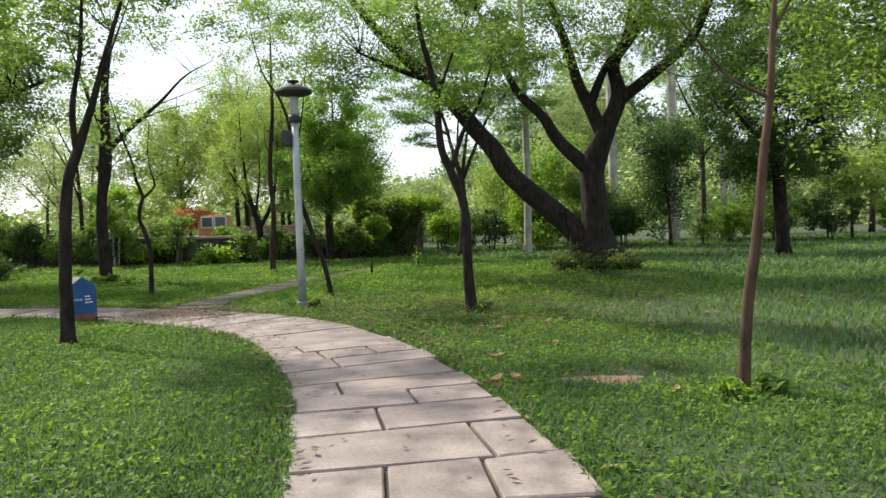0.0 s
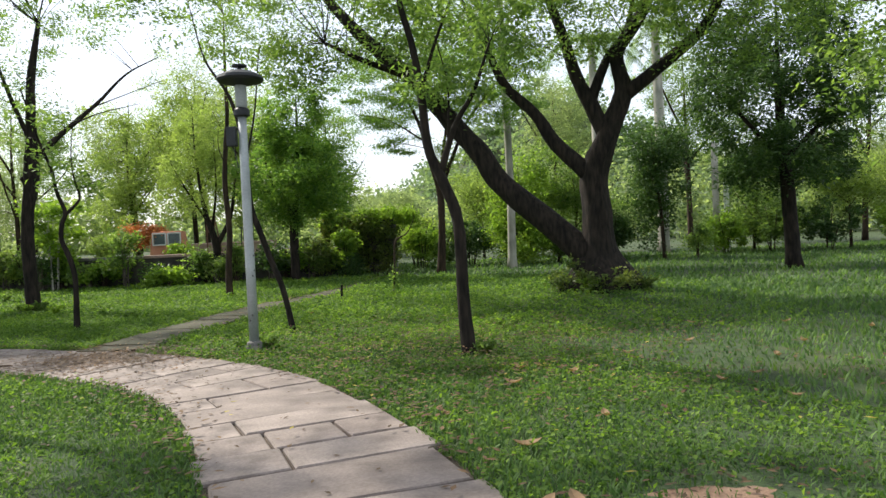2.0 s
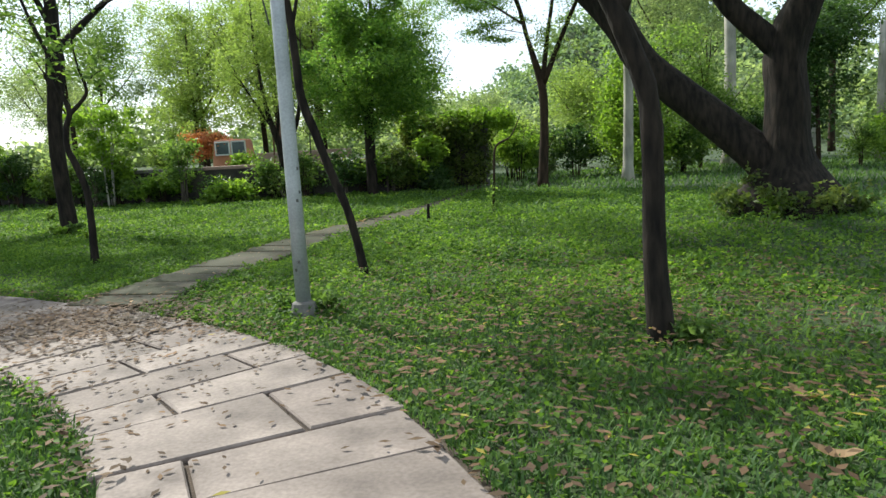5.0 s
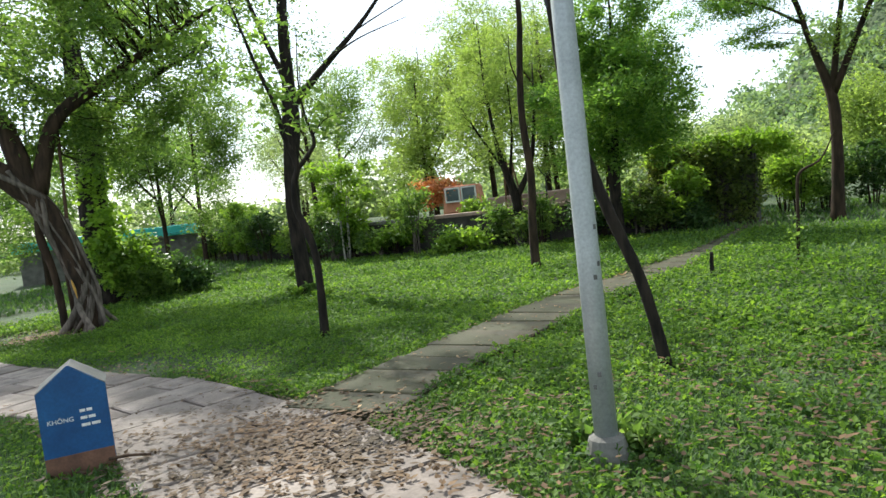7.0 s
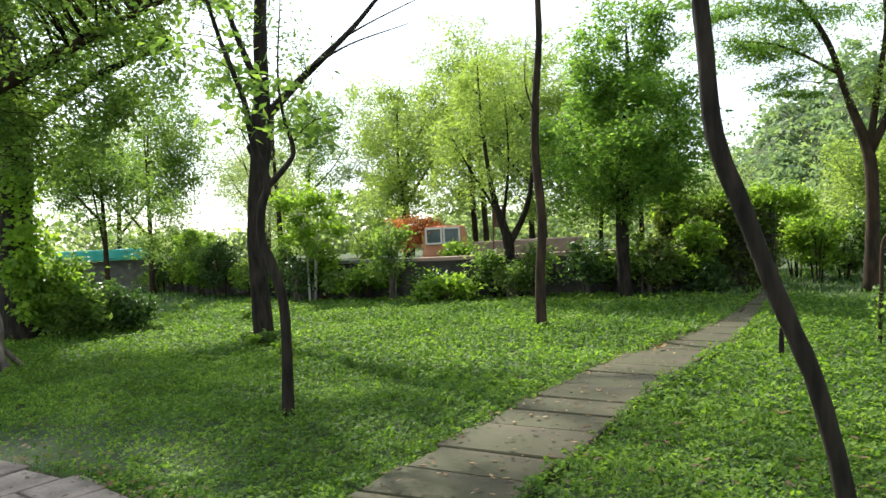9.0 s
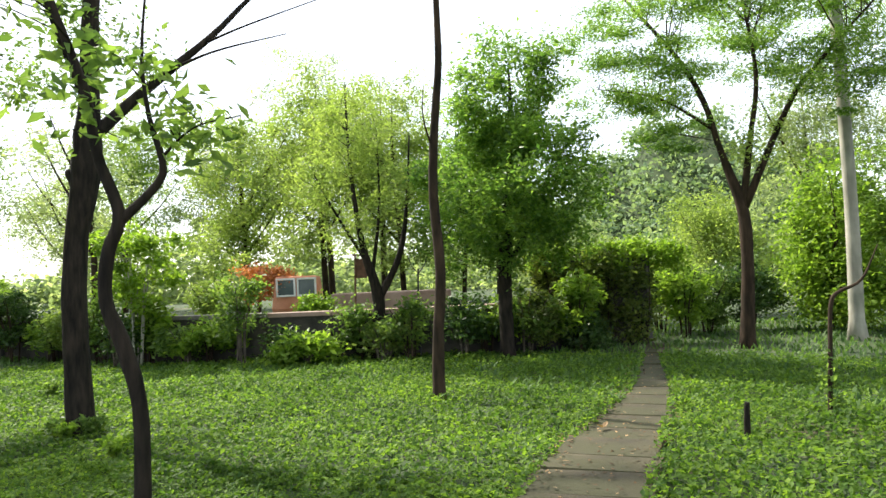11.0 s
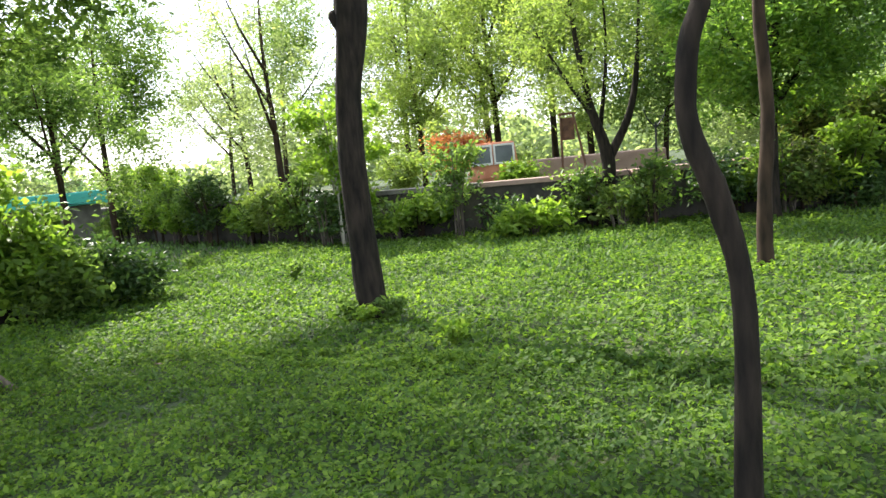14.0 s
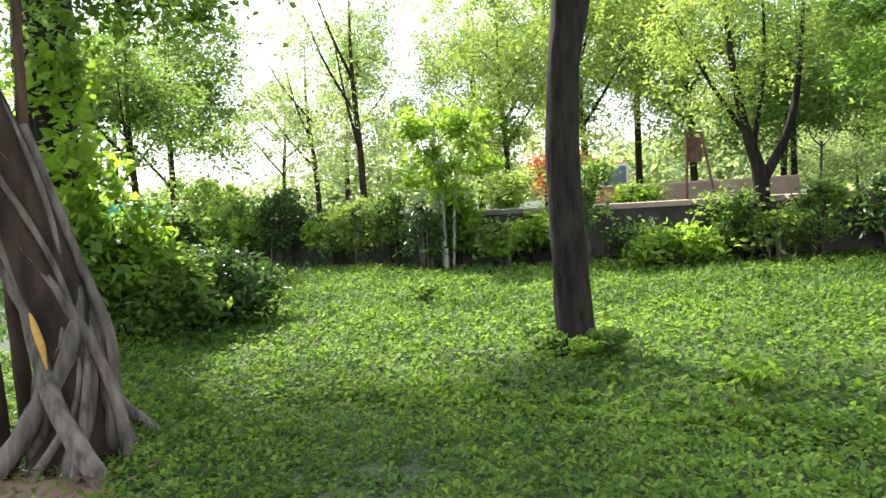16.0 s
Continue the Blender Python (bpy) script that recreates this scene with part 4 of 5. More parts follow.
for k in range(16):
    x = rng.uniform(-1.4, 1.0)
    v, f, _ = tube([(x, -0.35, 0.0, 0.012), (x + rng.uniform(-0.2, 0.2), -0.45, 0.9, 0.01), (x + rng.uniform(-0.3, 0.3), -0.3, 2.0, 0.006)], 5, 4)
    under(new("vine_stem", mesh_of("vine_stem", v, f, M["bark_brown"])), VINE)
for k, (x, y, h, w) in enumerate([(-0.3, 29.3, 1.7, 1.4), (0.4, 30.0, 1.5, 1.6), (-0.6, 30.8, 2.2, 2.0), (-3.0, 27.3, 0.7, 1.0), (-4.0, 27.1, 1.2, 1.2)]):
    shrub(x, y, h, w, ["leaf_lime", "leaf_mid", "leaf_light", "leaf_dark", "leaf_olive"][k], 210 + k, "leafy growth spilling round the vine wall", 40, 90, 0.12)

# ---- old lorry behind the wall ----
LORRY = thing("lorry", (-10.3, 30.2, float(ground_z(-10.3, 30.2)) - 0.12), "faded orange lorry parked behind the wall", "lorry")
LORRY.rotation_euler = (0, 0, 0.2)
bm = box_bm(1.3, 1.3, 0.95, (0, 0, 0.72), 0.1)
for v in bm.verts:
    if v.co.z > 1.0:
        v.co.x *= 0.86
part("cab", bm, M["orange"], LORRY)
for x, w in ((-0.26, 0.42), (0.28, 0.42)):
    win = part("window", box_bm(w, 0.03, 0.4, (x, -0.665, 0.9), 0.01), M["glass"], LORRY)
    for s in (-1, 1):
        part("window_frame", box_bm(0.05, 0.05, 0.46, (x + s * (w / 2 + 0.02), -0.675, 0.9), 0.008), M["white"], win, "white painted frame")
        part("window_frame", box_bm(w + 0.09, 0.05, 0.05, (x, -0.675, 0.9 + s * 0.22), 0.008), M["white"], win, "white painted frame")
part("load_bed", box_bm(3.2, 1.6, 0.62, (2.5, 0, 0.36), 0.03), M["coping"], LORRY, "pinkish dusty load bed")
for x in (-0.2, 1.7, 3.4):
    for y in (-0.5, 0.5):
        bm = lathe_bm([(0.2, -0.12), (0.36, -0.11), (0.4, -0.05), (0.4, 0.05), (0.36, 0.11), (0.2, 0.12)], 20)
        bmesh.ops.transform(bm, matrix=Matrix.Translation((x, y, 0.25)) @ Matrix.Scale(0.7, 4) @ Matrix.Rotation(radians(90), 4, "X"), verts=bm.verts)
        part("wheel", bm, M["black"], LORRY)
RACK = thing("metal_frame", (-8.2, 29.1, float(ground_z(-8.2, 29.1))), "rusty leaning rectangular metal frame", "frame")
for x0, x1 in ((-0.28, -0.12), (0.3, 0.16)):
    v, f, _ = tube([(x0, 0, 0.0, 0.03), ((x0 + x1) / 2 - 0.06, 0, 0.8, 0.03), (x1 - 0.12, 0, 1.55, 0.03)], 6, 3, 0)
    under(new("upright", mesh_of("upright", v, f, M["rust"])), RACK)
part("crossbar", box_bm(0.42, 0.05, 0.05, (-0.1, 0, 1.54), 0.008), M["rust"], RACK)
part("panel", box_bm(0.3, 0.02, 0.5, (-0.1, 0.02, 1.2), 0.004), M["rust"], RACK)
tree("flowering_tree", "small tree with orange-red blossom behind the wall", [
    [(-11.6, 30.6, 0.7, 0.07), (-11.55, 30.6, 1.4, 0.05), (-11.5, 30.6, 2.2, 0.02)]], "bark_brown",
    [(-11.1, 29.9, 1.75, 0.75, 0.4, 0.42, 34)], "leaf_orange", 90, 0.24, 0.8, 0.09, 0.06, flare=0, seed=215, sides=8, extra=[("leaf_light", [(-11.2, 30.2, 2.4, 1.0, 0.6, 0.3, 6)], 70, 0.26, 0.1, 0.05)])
shrub(-12.3, 29.0, 1.0, 1.2, "leaf_light", 216, "pale green shrub before the parked lorry", 30, 80, 0.12)
shrub(-9.4, 28.9, 0.5, 0.9, "leaf_lime", 217, "lime-green shrub before the parked lorry", 24, 80, 0.12)
IRON = thing("fence_post", (-6.5, 26.6, float(ground_z(-6.5, 26.2))), "thin dark iron fence post with forked top", "post")
v, f, _ = tube([(0, 0, 0, 0.025), (0, 0, 1.2, 0.022), (0.02, 0, 1.95, 0.02)], 7, 3, 0.03)
under(new("shaft", mesh_of("shaft", v, f, M["black"])), IRON)
for s in (-1, 1):
    v, f, _ = tube([(0.02, 0, 1.85, 0.014), (0.02 + s * 0.14, 0, 2.02, 0.012), (0.02 + s * 0.2, 0, 2.2, 0.008)], 6, 3, 0)
    under(new("prong", mesh_of("prong", v, f, M["black"])), IRON)
for x0, y0, w in ((-28.5, 29.2, 3.2), (-26.0, 32.2, 3.0)):
    SHED = thing("shed", (x0, y0, float(ground_z(x0, y0))), "low shed with turquoise sheet roof and pale walls", "shed", "turquoise sheds")
    SHED.rotation_euler = (0, 0, 0.85)
    part("body", box_bm(w, 2.0, 1.4, (0, 0, 0.6)), M["concrete"], SHED)
    part("roof", box_bm(w + 0.5, 2.6, 0.45, (0, 0, 1.55), 0.06), M["teal"], SHED)

# ---- lamp post ----
LAMP = thing("park_lamp", (-2.41, 11.87, float(ground_z(-2.41, 11.87))), "grey steel lamp post with round flat hat", "street lamp")
part("footing", lathe_bm([(0.13, -0.1), (0.12, 0.08), (0.1, 0.15), (0.065, 0.17)], 14), M["concrete"], LAMP, "crumbling concrete footing")
part("pole", lathe_bm([(0.066, 0.12), (0.063, 1.2), (0.06, 2.3), (0.056, 3.2)], 20), M["galv"], LAMP, "", True)
for z in (0.45, 1.05, 1.32, 1.62, 2.0):
    for k in range(2):
        a = 3.6 + z * 1.7 + k * 0.5
        part("paint_scuff", box_bm(0.01, 0.022, 0.028, (0.0595 * math.cos(a), 0.061 * math.sin(a), z + 0.07 * k), 0.004, a), M["bingrey"], LAMP, "dull scuff on the pole")
part("collar", lathe_bm([(0.08, 3.18), (0.105, 3.2), (0.105, 3.27), (0.08, 3.3)], 20), M["black"], LAMP, "dark collar")
part("lamp_cover", lathe_bm([(0.07, 3.3), (0.078, 3.34), (0.076, 3.62), (0.06, 3.66)], 20), M["lampglass"], LAMP, "frosted lamp cover", True)
part("hat", lathe_bm([(0.085, 3.6), (0.29, 3.65), (0.31, 3.68), (0.295, 3.72), (0.17, 3.78), (0.05, 3.81)], 32), M["black"], LAMP, "round dark hat")
part("finial", lathe_bm([(0.03, 3.79), (0.03, 3.84), (0.1, 3.85), (0.1, 3.87), (0.02, 3.89)], 16), M["black"], LAMP)
SPEAKER = part("junction_box", box_bm(0.13, 0.12, 0.26, (-0.14, -0.03, 2.92), 0.012), M["black"], LAMP, "black box strapped to the pole")
part("bracket", box_bm(0.1, 0.03, 0.03, (-0.08, -0.02, 3.02), 0.004), M["black"], SPEAKER)
v, f, _ = tube([(-0.14, -0.03, 2.8, 0.008), (-0.1, -0.05, 2.68, 0.008), (-0.07, -0.05, 2.5, 0.008)], 6, 4, 0)
under(new("cable", mesh_of("cable", v, f, M["black"])), SPEAKER)

# ---- litter bin ----
BIN = thing("litter_bin", (-6.02, 11.45, float(ground_z(-6.02, 11.45)) - 0.02), "blue gabled litter bin with white lettering, rusty below", "litter bin")
BIN.rotation_euler = (0, 0, radians(48))


def gable_bm(w, d, h, peak, at=(0, 0, 0)):
    """A box with a gabled top, its gable facing -y."""
    bm = bmesh.new()
    loop = [(-w / 2, 0), (w / 2, 0), (w / 2, h), (0, peak), (-w / 2, h)]
    front = [bm.verts.new((x + at[0], -d / 2 + at[1], z + at[2])) for x, z in loop]
    back = [bm.verts.new((x + at[0], d / 2 + at[1], z + at[2])) for x, z in loop]
    bm.faces.new(front)
    bm.faces.new(back[::-1])
    for k in range(5):
        n = (k + 1) % 5
        bm.faces.new((front[n], front[k], back[k], back[n]))
    bmesh.ops.recalc_face_normals(bm, faces=bm.faces[:])
    bmesh.ops.bevel(bm, geom=bm.edges[:], offset=0.006, segments=2, affect="EDGES")
    return bm


part("body", gable_bm(0.4, 0.3, 0.6, 0.74), M["binside"], BIN, "weathered brown side panels")
part("front_panel", gable_bm(0.43, 0.02, 0.61, 0.77, (0, -0.163, 0.01)), M["blue"], BIN, "blue painted front")
part("rust_skirt", box_bm(0.425, 0.006, 0.16, (0, -0.177, 0.09), 0.002), M["rust"], BIN, "rusted foot of the front")
for s in (-1, 1):
    bm = box_bm(0.265, 0.34, 0.014, (0, 0, 0), 0.004)
    bmesh.ops.transform(bm, matrix=Matrix.Translation((s * 0.105, 0.0, 0.69)) @ Matrix.Rotation(s * radians(35), 4, "Y"), verts=bm.verts)
    part("roof_sheet", bm, M["bingrey"], BIN, "dull grey tin roof")


def lettering(words, size, at, parent, mat):
    """Raised flat letters on a panel that faces -y."""
    cu = bpy.data.curves.new("lettering", "FONT")
    cu.body, cu.size, cu.extrude = words, size, 0.0008
    ob = bpy.data.objects.new("lettering", cu)
    scene.collection.objects.link(ob)
    bpy.context.view_layer.update()
    me = bpy.data.meshes.new_from_object(ob.evaluated_get(bpy.context.evaluated_depsgraph_get()))
    bpy.data.objects.remove(ob)
    me.transform(Matrix.Translation(at) @ Matrix.Rotation(radians(90), 4, "X"))
    me.materials.clear()
    me.materials.append(mat)
    under(new("lettering", me), parent, "white painted lettering")


lettering("KHÔNG", 0.044, (-0.17, -0.1745, 0.395), BIN, M["white"])
for row, (z, w) in enumerate(((0.455, 0.085), (0.405, 0.1), (0.355, 0.125))):
    x = 0.03
    for n in range(2):
        part("writing", box_bm(w / 2 - 0.008, 0.002, 0.02, (x + w / 4 + n * w / 2, -0.1745, z)), M["white"], BIN, "white unreadable writing")
v, f, _ = tube([(-5.76, 11.44, -0.1, 0.012), (-5.66, 11.52, -0.1, 0.012), (-5.52, 11.58, -0.11, 0.01)], 6, 3)
stick = new("stick", mesh_of("stick", v, f, M["bark_red"], True))
tagged(stick, "short dry reddish stick beside the litter bin", "stick")

# ---- paths ----


def frame_at(line, n):
    q = line[min(n + 2, len(line) - 1)] - line[max(n - 2, 0)]
    q = q / np.linalg.norm(q)
    return line[n], q, np.array([q[1], -q[0]])


def slab(parent, corners, top, thick, mat, rng):
    """One paving slab from its four corners, its upper edges worn."""
    c = np.array(corners)
    mid = c.mean(0)
    tilt = rng.uniform(-0.006, 0.006, 4)
    ring0 = [(*p, ground_z(*p) + top - thick) for p in c]
    ring1 = [(*p, ground_z(*p) + top - 0.012 + t) for p, t in zip(c, tilt)]
    inner = c + (mid - c) / np.linalg.norm(mid - c, axis=1)[:, None] * 0.016
    ring2 = [(*p, ground_z(*p) + top + t) for p, t in zip(inner, tilt)]
    v = [Vector(map(float, p)) for p in ring0 + ring1 + ring2]
    f = [(8, 9, 10, 11)]
    for k in range(4):
        n = (k + 1) % 4
        f += [(k, n, 4 + n, 4 + k), (4 + k, 4 + n, 8 + n, 8 + k)]
    o = Vector(map(float, (*mid, 0)))
    me = mesh_of("slab", [p - o for p in v], f, mat)
    ob = under(new("slab", me), parent)
    ob.location = o
    return ob


def bed(name, line, half, label, drop):
    """The soil bed that shows in the joints."""
    v, f = [], []
    for n in range(len(line)):
        p, along, side = frame_at(line, n)
        for s in (-half, half):
            q = p + side * s
            v.append((float(q[0]), float(q[1]), float(ground_z(*q)) + drop))
        if n:
            f.append((2 * n - 2, 2 * n - 1, 2 * n + 1, 2 * n))
    ob = new(name, mesh_of(name, v, f, M["soil"]))
    return tagged(ob, label, "path", kind="structure")


rng = np.random.default_rng(300)
PAVEMENT = bed("pavement", PATH_D, 0.8, "curving park path of pinkish sandstone slabs", -0.012)
s, row = 0, 0
while s < len(PATH_D) - 10:
    step = int(rng.choice([5, 5, 6, 7]))
    e = min(s + step, len(PATH_D) - 3)
    p0, _, n0 = frame_at(PATH_D, s)
    p1, _, n1 = frame_at(PATH_D, e)
    half = 0.79 + rng.uniform(-0.05, 0.05)
    cuts = [-half, rng.uniform(-0.4, -0.1) if row % 2 else rng.uniform(0.1, 0.45), half]
    if rng.random() < 0.22:
        cuts = [-half, half]
    if rng.random() < 0.15:
        cuts = [-half, -0.25, 0.3, half]
    j = 0.012
    for a, b in zip(cuts, cuts[1:]):
        al = (p1 - p0) / np.linalg.norm(p1 - p0)
        wob = rng.uniform(-0.012, 0.012, 4)
        slab(PAVEMENT, [p0 + n0 * (a + j) + al * (j + wob[0]), p0 + n0 * (b - j) + al * (j + wob[1]), p1 + n1 * (b - j) - al * (j + wob[2]), p1 + n1 * (a + j) - al * (j + wob[3])], 0.022 + rng.uniform(-0.006, 0.008), 0.07, M["slab"], rng)
    s, row = e, row + 1

SIDE = bed("side_path", SIDE_D, 0.3, "narrow side path of mossy grey stone slabs", -0.02)
s, row = 1, 0
while s < len(SIDE_D) - 6:
    e = min(s + int(rng.choice([5, 6, 7])), len(SIDE_D) - 2)
    p0, _, n0 = frame_at(SIDE_D, s)
    p1, _, n1 = frame_at(SIDE_D, e)
    half = float(np.interp(s, [0, 25, 60, 80, 110, 150], [0.53, 0.52, 0.52, 0.48, 0.32, 0.16])) + rng.uniform(-0.04, 0.04)
    cuts = [-half, half] if rng.random() < 0.82 else [-half, rng.uniform(-0.15, 0.15), half]
    al = (p1 - p0) / np.linalg.norm(p1 - p0)
    for a, b in zip(cuts, cuts[1:]):
        w = rng.uniform(-0.015, 0.015, 4)
        slab(SIDE, [p0 + n0 * (a + 0.01) + al * (0.014 + w[0]), p0 + n0 * (b - 0.01) + al * (0.014 + w[1]), p1 + n1 * (b - 0.01) - al * (0.014 + w[2]), p1 + n1 * (a + 0.01) - al * (0.014 + w[3])], (0.045 if s < 60 else 0.02) + rng.uniform(-0.008, 0.008), 0.1, M["slab_grey"], rng)
    s, row = e, row + 1
LOOSE = new("stepping_stone")
LOOSE.empty_display_size = 0.1
tagged(LOOSE, "half-buried mossy stone slab in the grass", "stone slab")
slab(LOOSE, [(-6.75, 14.95), (-5.9, 14.45), (-5.5, 14.65), (-6.1, 15.1)], 0.012, 0.06, M["slab_grey"], rng)

# ---- bare earth patches ----
for k, (x, y, a, b) in enumerate([(1.65, 6.05, 0.5, 0.3), (-13.2, 16.4, 1.1, 0.8), (-2.4, 12.35, 0.5, 0.4)]):
    n, v = 26, []
    v.append((x, y, float(ground_z(x, y)) + 0.012))
    for t in np.linspace(0, 2 * math.pi, n, endpoint=False):
        r = 1 + 0.25 * math.sin(3 * t + k) + 0.15 * math.sin(7 * t + 2 * k)
        px, py = x + a * r * math.cos(t), y + b * r * math.sin(t)
        v.append((px, py, float(ground_z(px, py)) - 0.01))
    patch = new("bare_earth", mesh_of("bare_earth", v, [(0, 1 + j, 1 + (j + 1) % n) for j in range(n)], M["bare"], True))
    tagged(patch, "bare reddish earth patch in the lawn", "bare earth", kind="structure")

# ---- grass, ground cover and leaf litter ----


def scatter(rng, count, x0, x1, y0, y1, keep):
    x, y = rng.uniform(x0, x1, count), rng.uniform(y0, y1, count)
    ok = rng.random(count) < keep(x, y)
    return x[ok], y[ok]


def off_paths(x, y, gap=0.0):
    d1, d2 = far_from(PATH_D, x, y), far_from(SIDE_D, x, y)
    side_half = np.interp(y, [12, 15, 18, 22, 28], [0.5, 0.49, 0.48, 0.28, 0.1])
    bare = np.hypot((x - 1.65) / 0.55, (y - 6.05) / 0.33)
    fig = np.hypot((x + 13.2) / 1.1, (y - 16.4) / 0.8)
    return (d1 > 0.79 + gap) & (d2 > side_half + gap) & ((bare > 1.05) | (np.random.default_rng(5).random(np.shape(x)) < 0.4 * bare ** 2 + 0.06)) & ((fig > 1) | (np.random.default_rng(6).random(np.shape(x)) < 0.15)) & ((y < wall_y(x) - 0.1) | (x > -1.4))


def cover_share(x, y):
    """Where broad-leaved ground cover takes over from the grass."""
    wave = 0.25 * np.sin(0.9 * x + 0.4 * y) + 0.2 * np.sin(1.7 * y - 0.6 * x)
    return np.clip((y - 12.2 + 0.25 * (x + 5)) / 2.5 + wave, 0.05, 0.95) * np.clip((6.0 - x) / 6.0, 0.15, 1)


def blades(rng, x, y, height, width):
    """Bent grass blades of two triangles each."""
    n = len(x)
    z = ground_z(x, y) - 0.02
    a = rng.uniform(0, 2 * math.pi, n)
    h = height * rng.uniform(0.5, 1.3, n)
    w = width * rng.uniform(0.7, 1.3, n)
    lean = rng.uniform(0.2, 1.0, n) * h
    dx, dy = np.cos(a), np.sin(a)
    b = np.stack([x, y, z], 1)
    side = np.stack([-dy, dx, 0 * dx], 1) * (w / 2)[:, None]
    mid = b + np.stack([dx * lean * 0.35, dy * lean * 0.35, h * 0.62], 1)
    tip = b + np.stack([dx * lean, dy * lean, h], 1)
    v = np.stack([b - side * 0.6, b + side * 0.6, mid + side, mid - side, tip], 1)
    t = np.array([[0, 1, 2], [0, 2, 3], [3, 2, 4]])[None] + 5 * np.arange(n)[:, None, None]
    return v.reshape(-1, 3), t.reshape(-1, 3)


def lawn_part(name, kind, label, seed, count, area, height, width, near, far, share):
    rng = np.random.default_rng(seed)

    def keep(x, y):
        d = far_from(WALK_D[::3], x, y)
        return np.where((d >= near) & (d < far), 1.0, 0.0) * (share(x, y))
    x, y = scatter(rng, count, *area, keep)
    ok = off_paths(x, y, -0.03)
    x, y = x[ok], y[ok]
    if kind == "grass":
        v, t = blades(rng, x, y, height, width)
        me = quick_mesh(name, v, t, M["grass"])
    else:
        hill = 0.62 + 0.38 * np.sin(2.1 * x + 1.3 * np.sin(1.7 * y)) * np.sin(1.9 * y + 0.8 * x) + 0.45 * np.sin(11 * x + 2 * np.sin(7 * y)) * np.sin(9 * y + 3 * np.sin(5 * x))
        hill = np.clip(hill, 0.12, 1.6)
        z = ground_z(x, y) + height * rng.uniform(0.1, 1.0, len(x)) * hill
        v, t = leaves(rng, np.stack([x, y, z], 1), width * 1.5, width, 0.6)
        me = quick_mesh(name, v, t, M["cover"])
    return tagged(new(name, me), label, "grass" if kind == "grass" else "ground cover", kind="stuff")


lawn_part("grass", "grass", "short green lawn grass beside the path", 401, 400000, (-11, 6, -0.5, 14), 0.07, 0.011, 0, 3.2, lambda x, y: 1 - 0.7 * cover_share(x, y))
lawn_part("grass", "grass", "green lawn grass farther off", 402, 190000, (-16, 13, -1, 26), 0.09, 0.02, 3.2, 14, lambda x, y: 1 - 0.6 * cover_share(x, y))
lawn_part("grass", "grass", "sunlit lawn grass at the far edge", 403, 110000, (-26, 22, 0, 34), 0.13, 0.045, 9, 40, lambda x, y: 0 * x + 0.8)
lawn_part("ground_cover", "cover", "low broad-leaved ground cover beside the path", 404, 430000, (-15, 3, 9, 19), 0.13, 0.028, 0, 5.0, cover_share)
lawn_part("ground_cover", "cover", "low broad-leaved ground cover across the lawn", 405, 260000, (-16, 6, 12, 27), 0.15, 0.042, 4.5, 14, cover_share)
lawn_part("ground_cover", "cover", "scattered small-leaved weeds in the grass", 406, 280000, (-8, 6, 0, 14), 0.09, 0.028, 0, 4.0, lambda x, y: 0 * x + 0.5)


def litter(name, label, seed, count, area, keep, size, lift, mat):
    rng = np.random.default_rng(seed)
    x, y = scatter(rng, count, *area, keep)
    z = ground_z(x, y) + lift * rng.uniform(0.8, 1.4, len(x))
    v, t = leaves(rng, np.stack([x, y, z], 1), size, size * 0.4, 0.93)
    v = v.reshape(-1, 4, 3)
    v[:, :, 2] = z[:, None] + (v[:, :, 2] - z[:, None]) * 0.25
    return tagged(new(name, quick_mesh(name, v.reshape(-1, 3), t, M[mat])), label, "leaf litter", kind="stuff")


litter("leaf_litter", "small dry brown leaves on the paving", 411, 13000, (-9, 1.2, 2, 15), lambda x, y: (far_from(PATH_D, x, y) < 0.9) * np.clip(0.1 + (y - 8) / 4, 0.08, 1) * np.exp(-((x + 4.4) / 2.6) ** 2) + 0.05, 0.06, 0.034, "litter")
litter("leaf_litter", "dry leaves gathered along the path edges", 412, 17000, (-9, 1.5, 2, 15), lambda x, y: np.exp(-((far_from(PATH_D, x, y) - 0.85) / 0.22) ** 2) * np.clip((y - 4) / 6, 0.1, 0.8), 0.085, 0.06, "litter")
litter("leaf_litter", "brown leaves scattered over the shaded lawn", 413, 16000, (-4, 6, 7, 16), lambda x, y: np.exp(-((x - 0.2) / 2.8) ** 2 - ((y - 11.2) / 2.8) ** 2) * (far_from(PATH_D, x, y) > 0.8), 0.075, 0.09, "litter")
litter("leaf_litter", "yellowed leaves scattered over the lawn", 414, 1300, (-4, 6, 5, 15), lambda x, y: np.exp(-((x - 0.4) / 2.4) ** 2 - ((y - 10.5) / 2.8) ** 2) * 0.6, 0.07, 0.1, "straw")
litter("leaf_litter", "thick brown leaf litter where the paths meet", 417, 16000, (-6.6, -2.4, 9.8, 13.8), lambda x, y: np.exp(-((x + 4.4) / 1.0) ** 2 - ((y - 11.9) / 0.75) ** 2), 0.08, 0.038, "litter")
litter("leaf_litter", "pale dry leaves on the bare earth", 418, 500, (0.8, 2.6, 5.5, 6.6), lambda x, y: np.exp(-((x - 1.65) / 0.6) ** 2 - ((y - 6.05) / 0.35) ** 2) * 0.5, 0.06, 0.05, "litter")
litter("leaf_litter", "dry leaves on the narrow side path", 415, 9000, (-6, -0.5, 12, 28), lambda x, y: (far_from(SIDE_D, x, y) < 0.6) * np.clip(0.35 + 0.6 * np.exp(-((far_from(SIDE_D, x, y) - 0.45) / 0.12) ** 2), 0, 1), 0.06, 0.055, "litter")
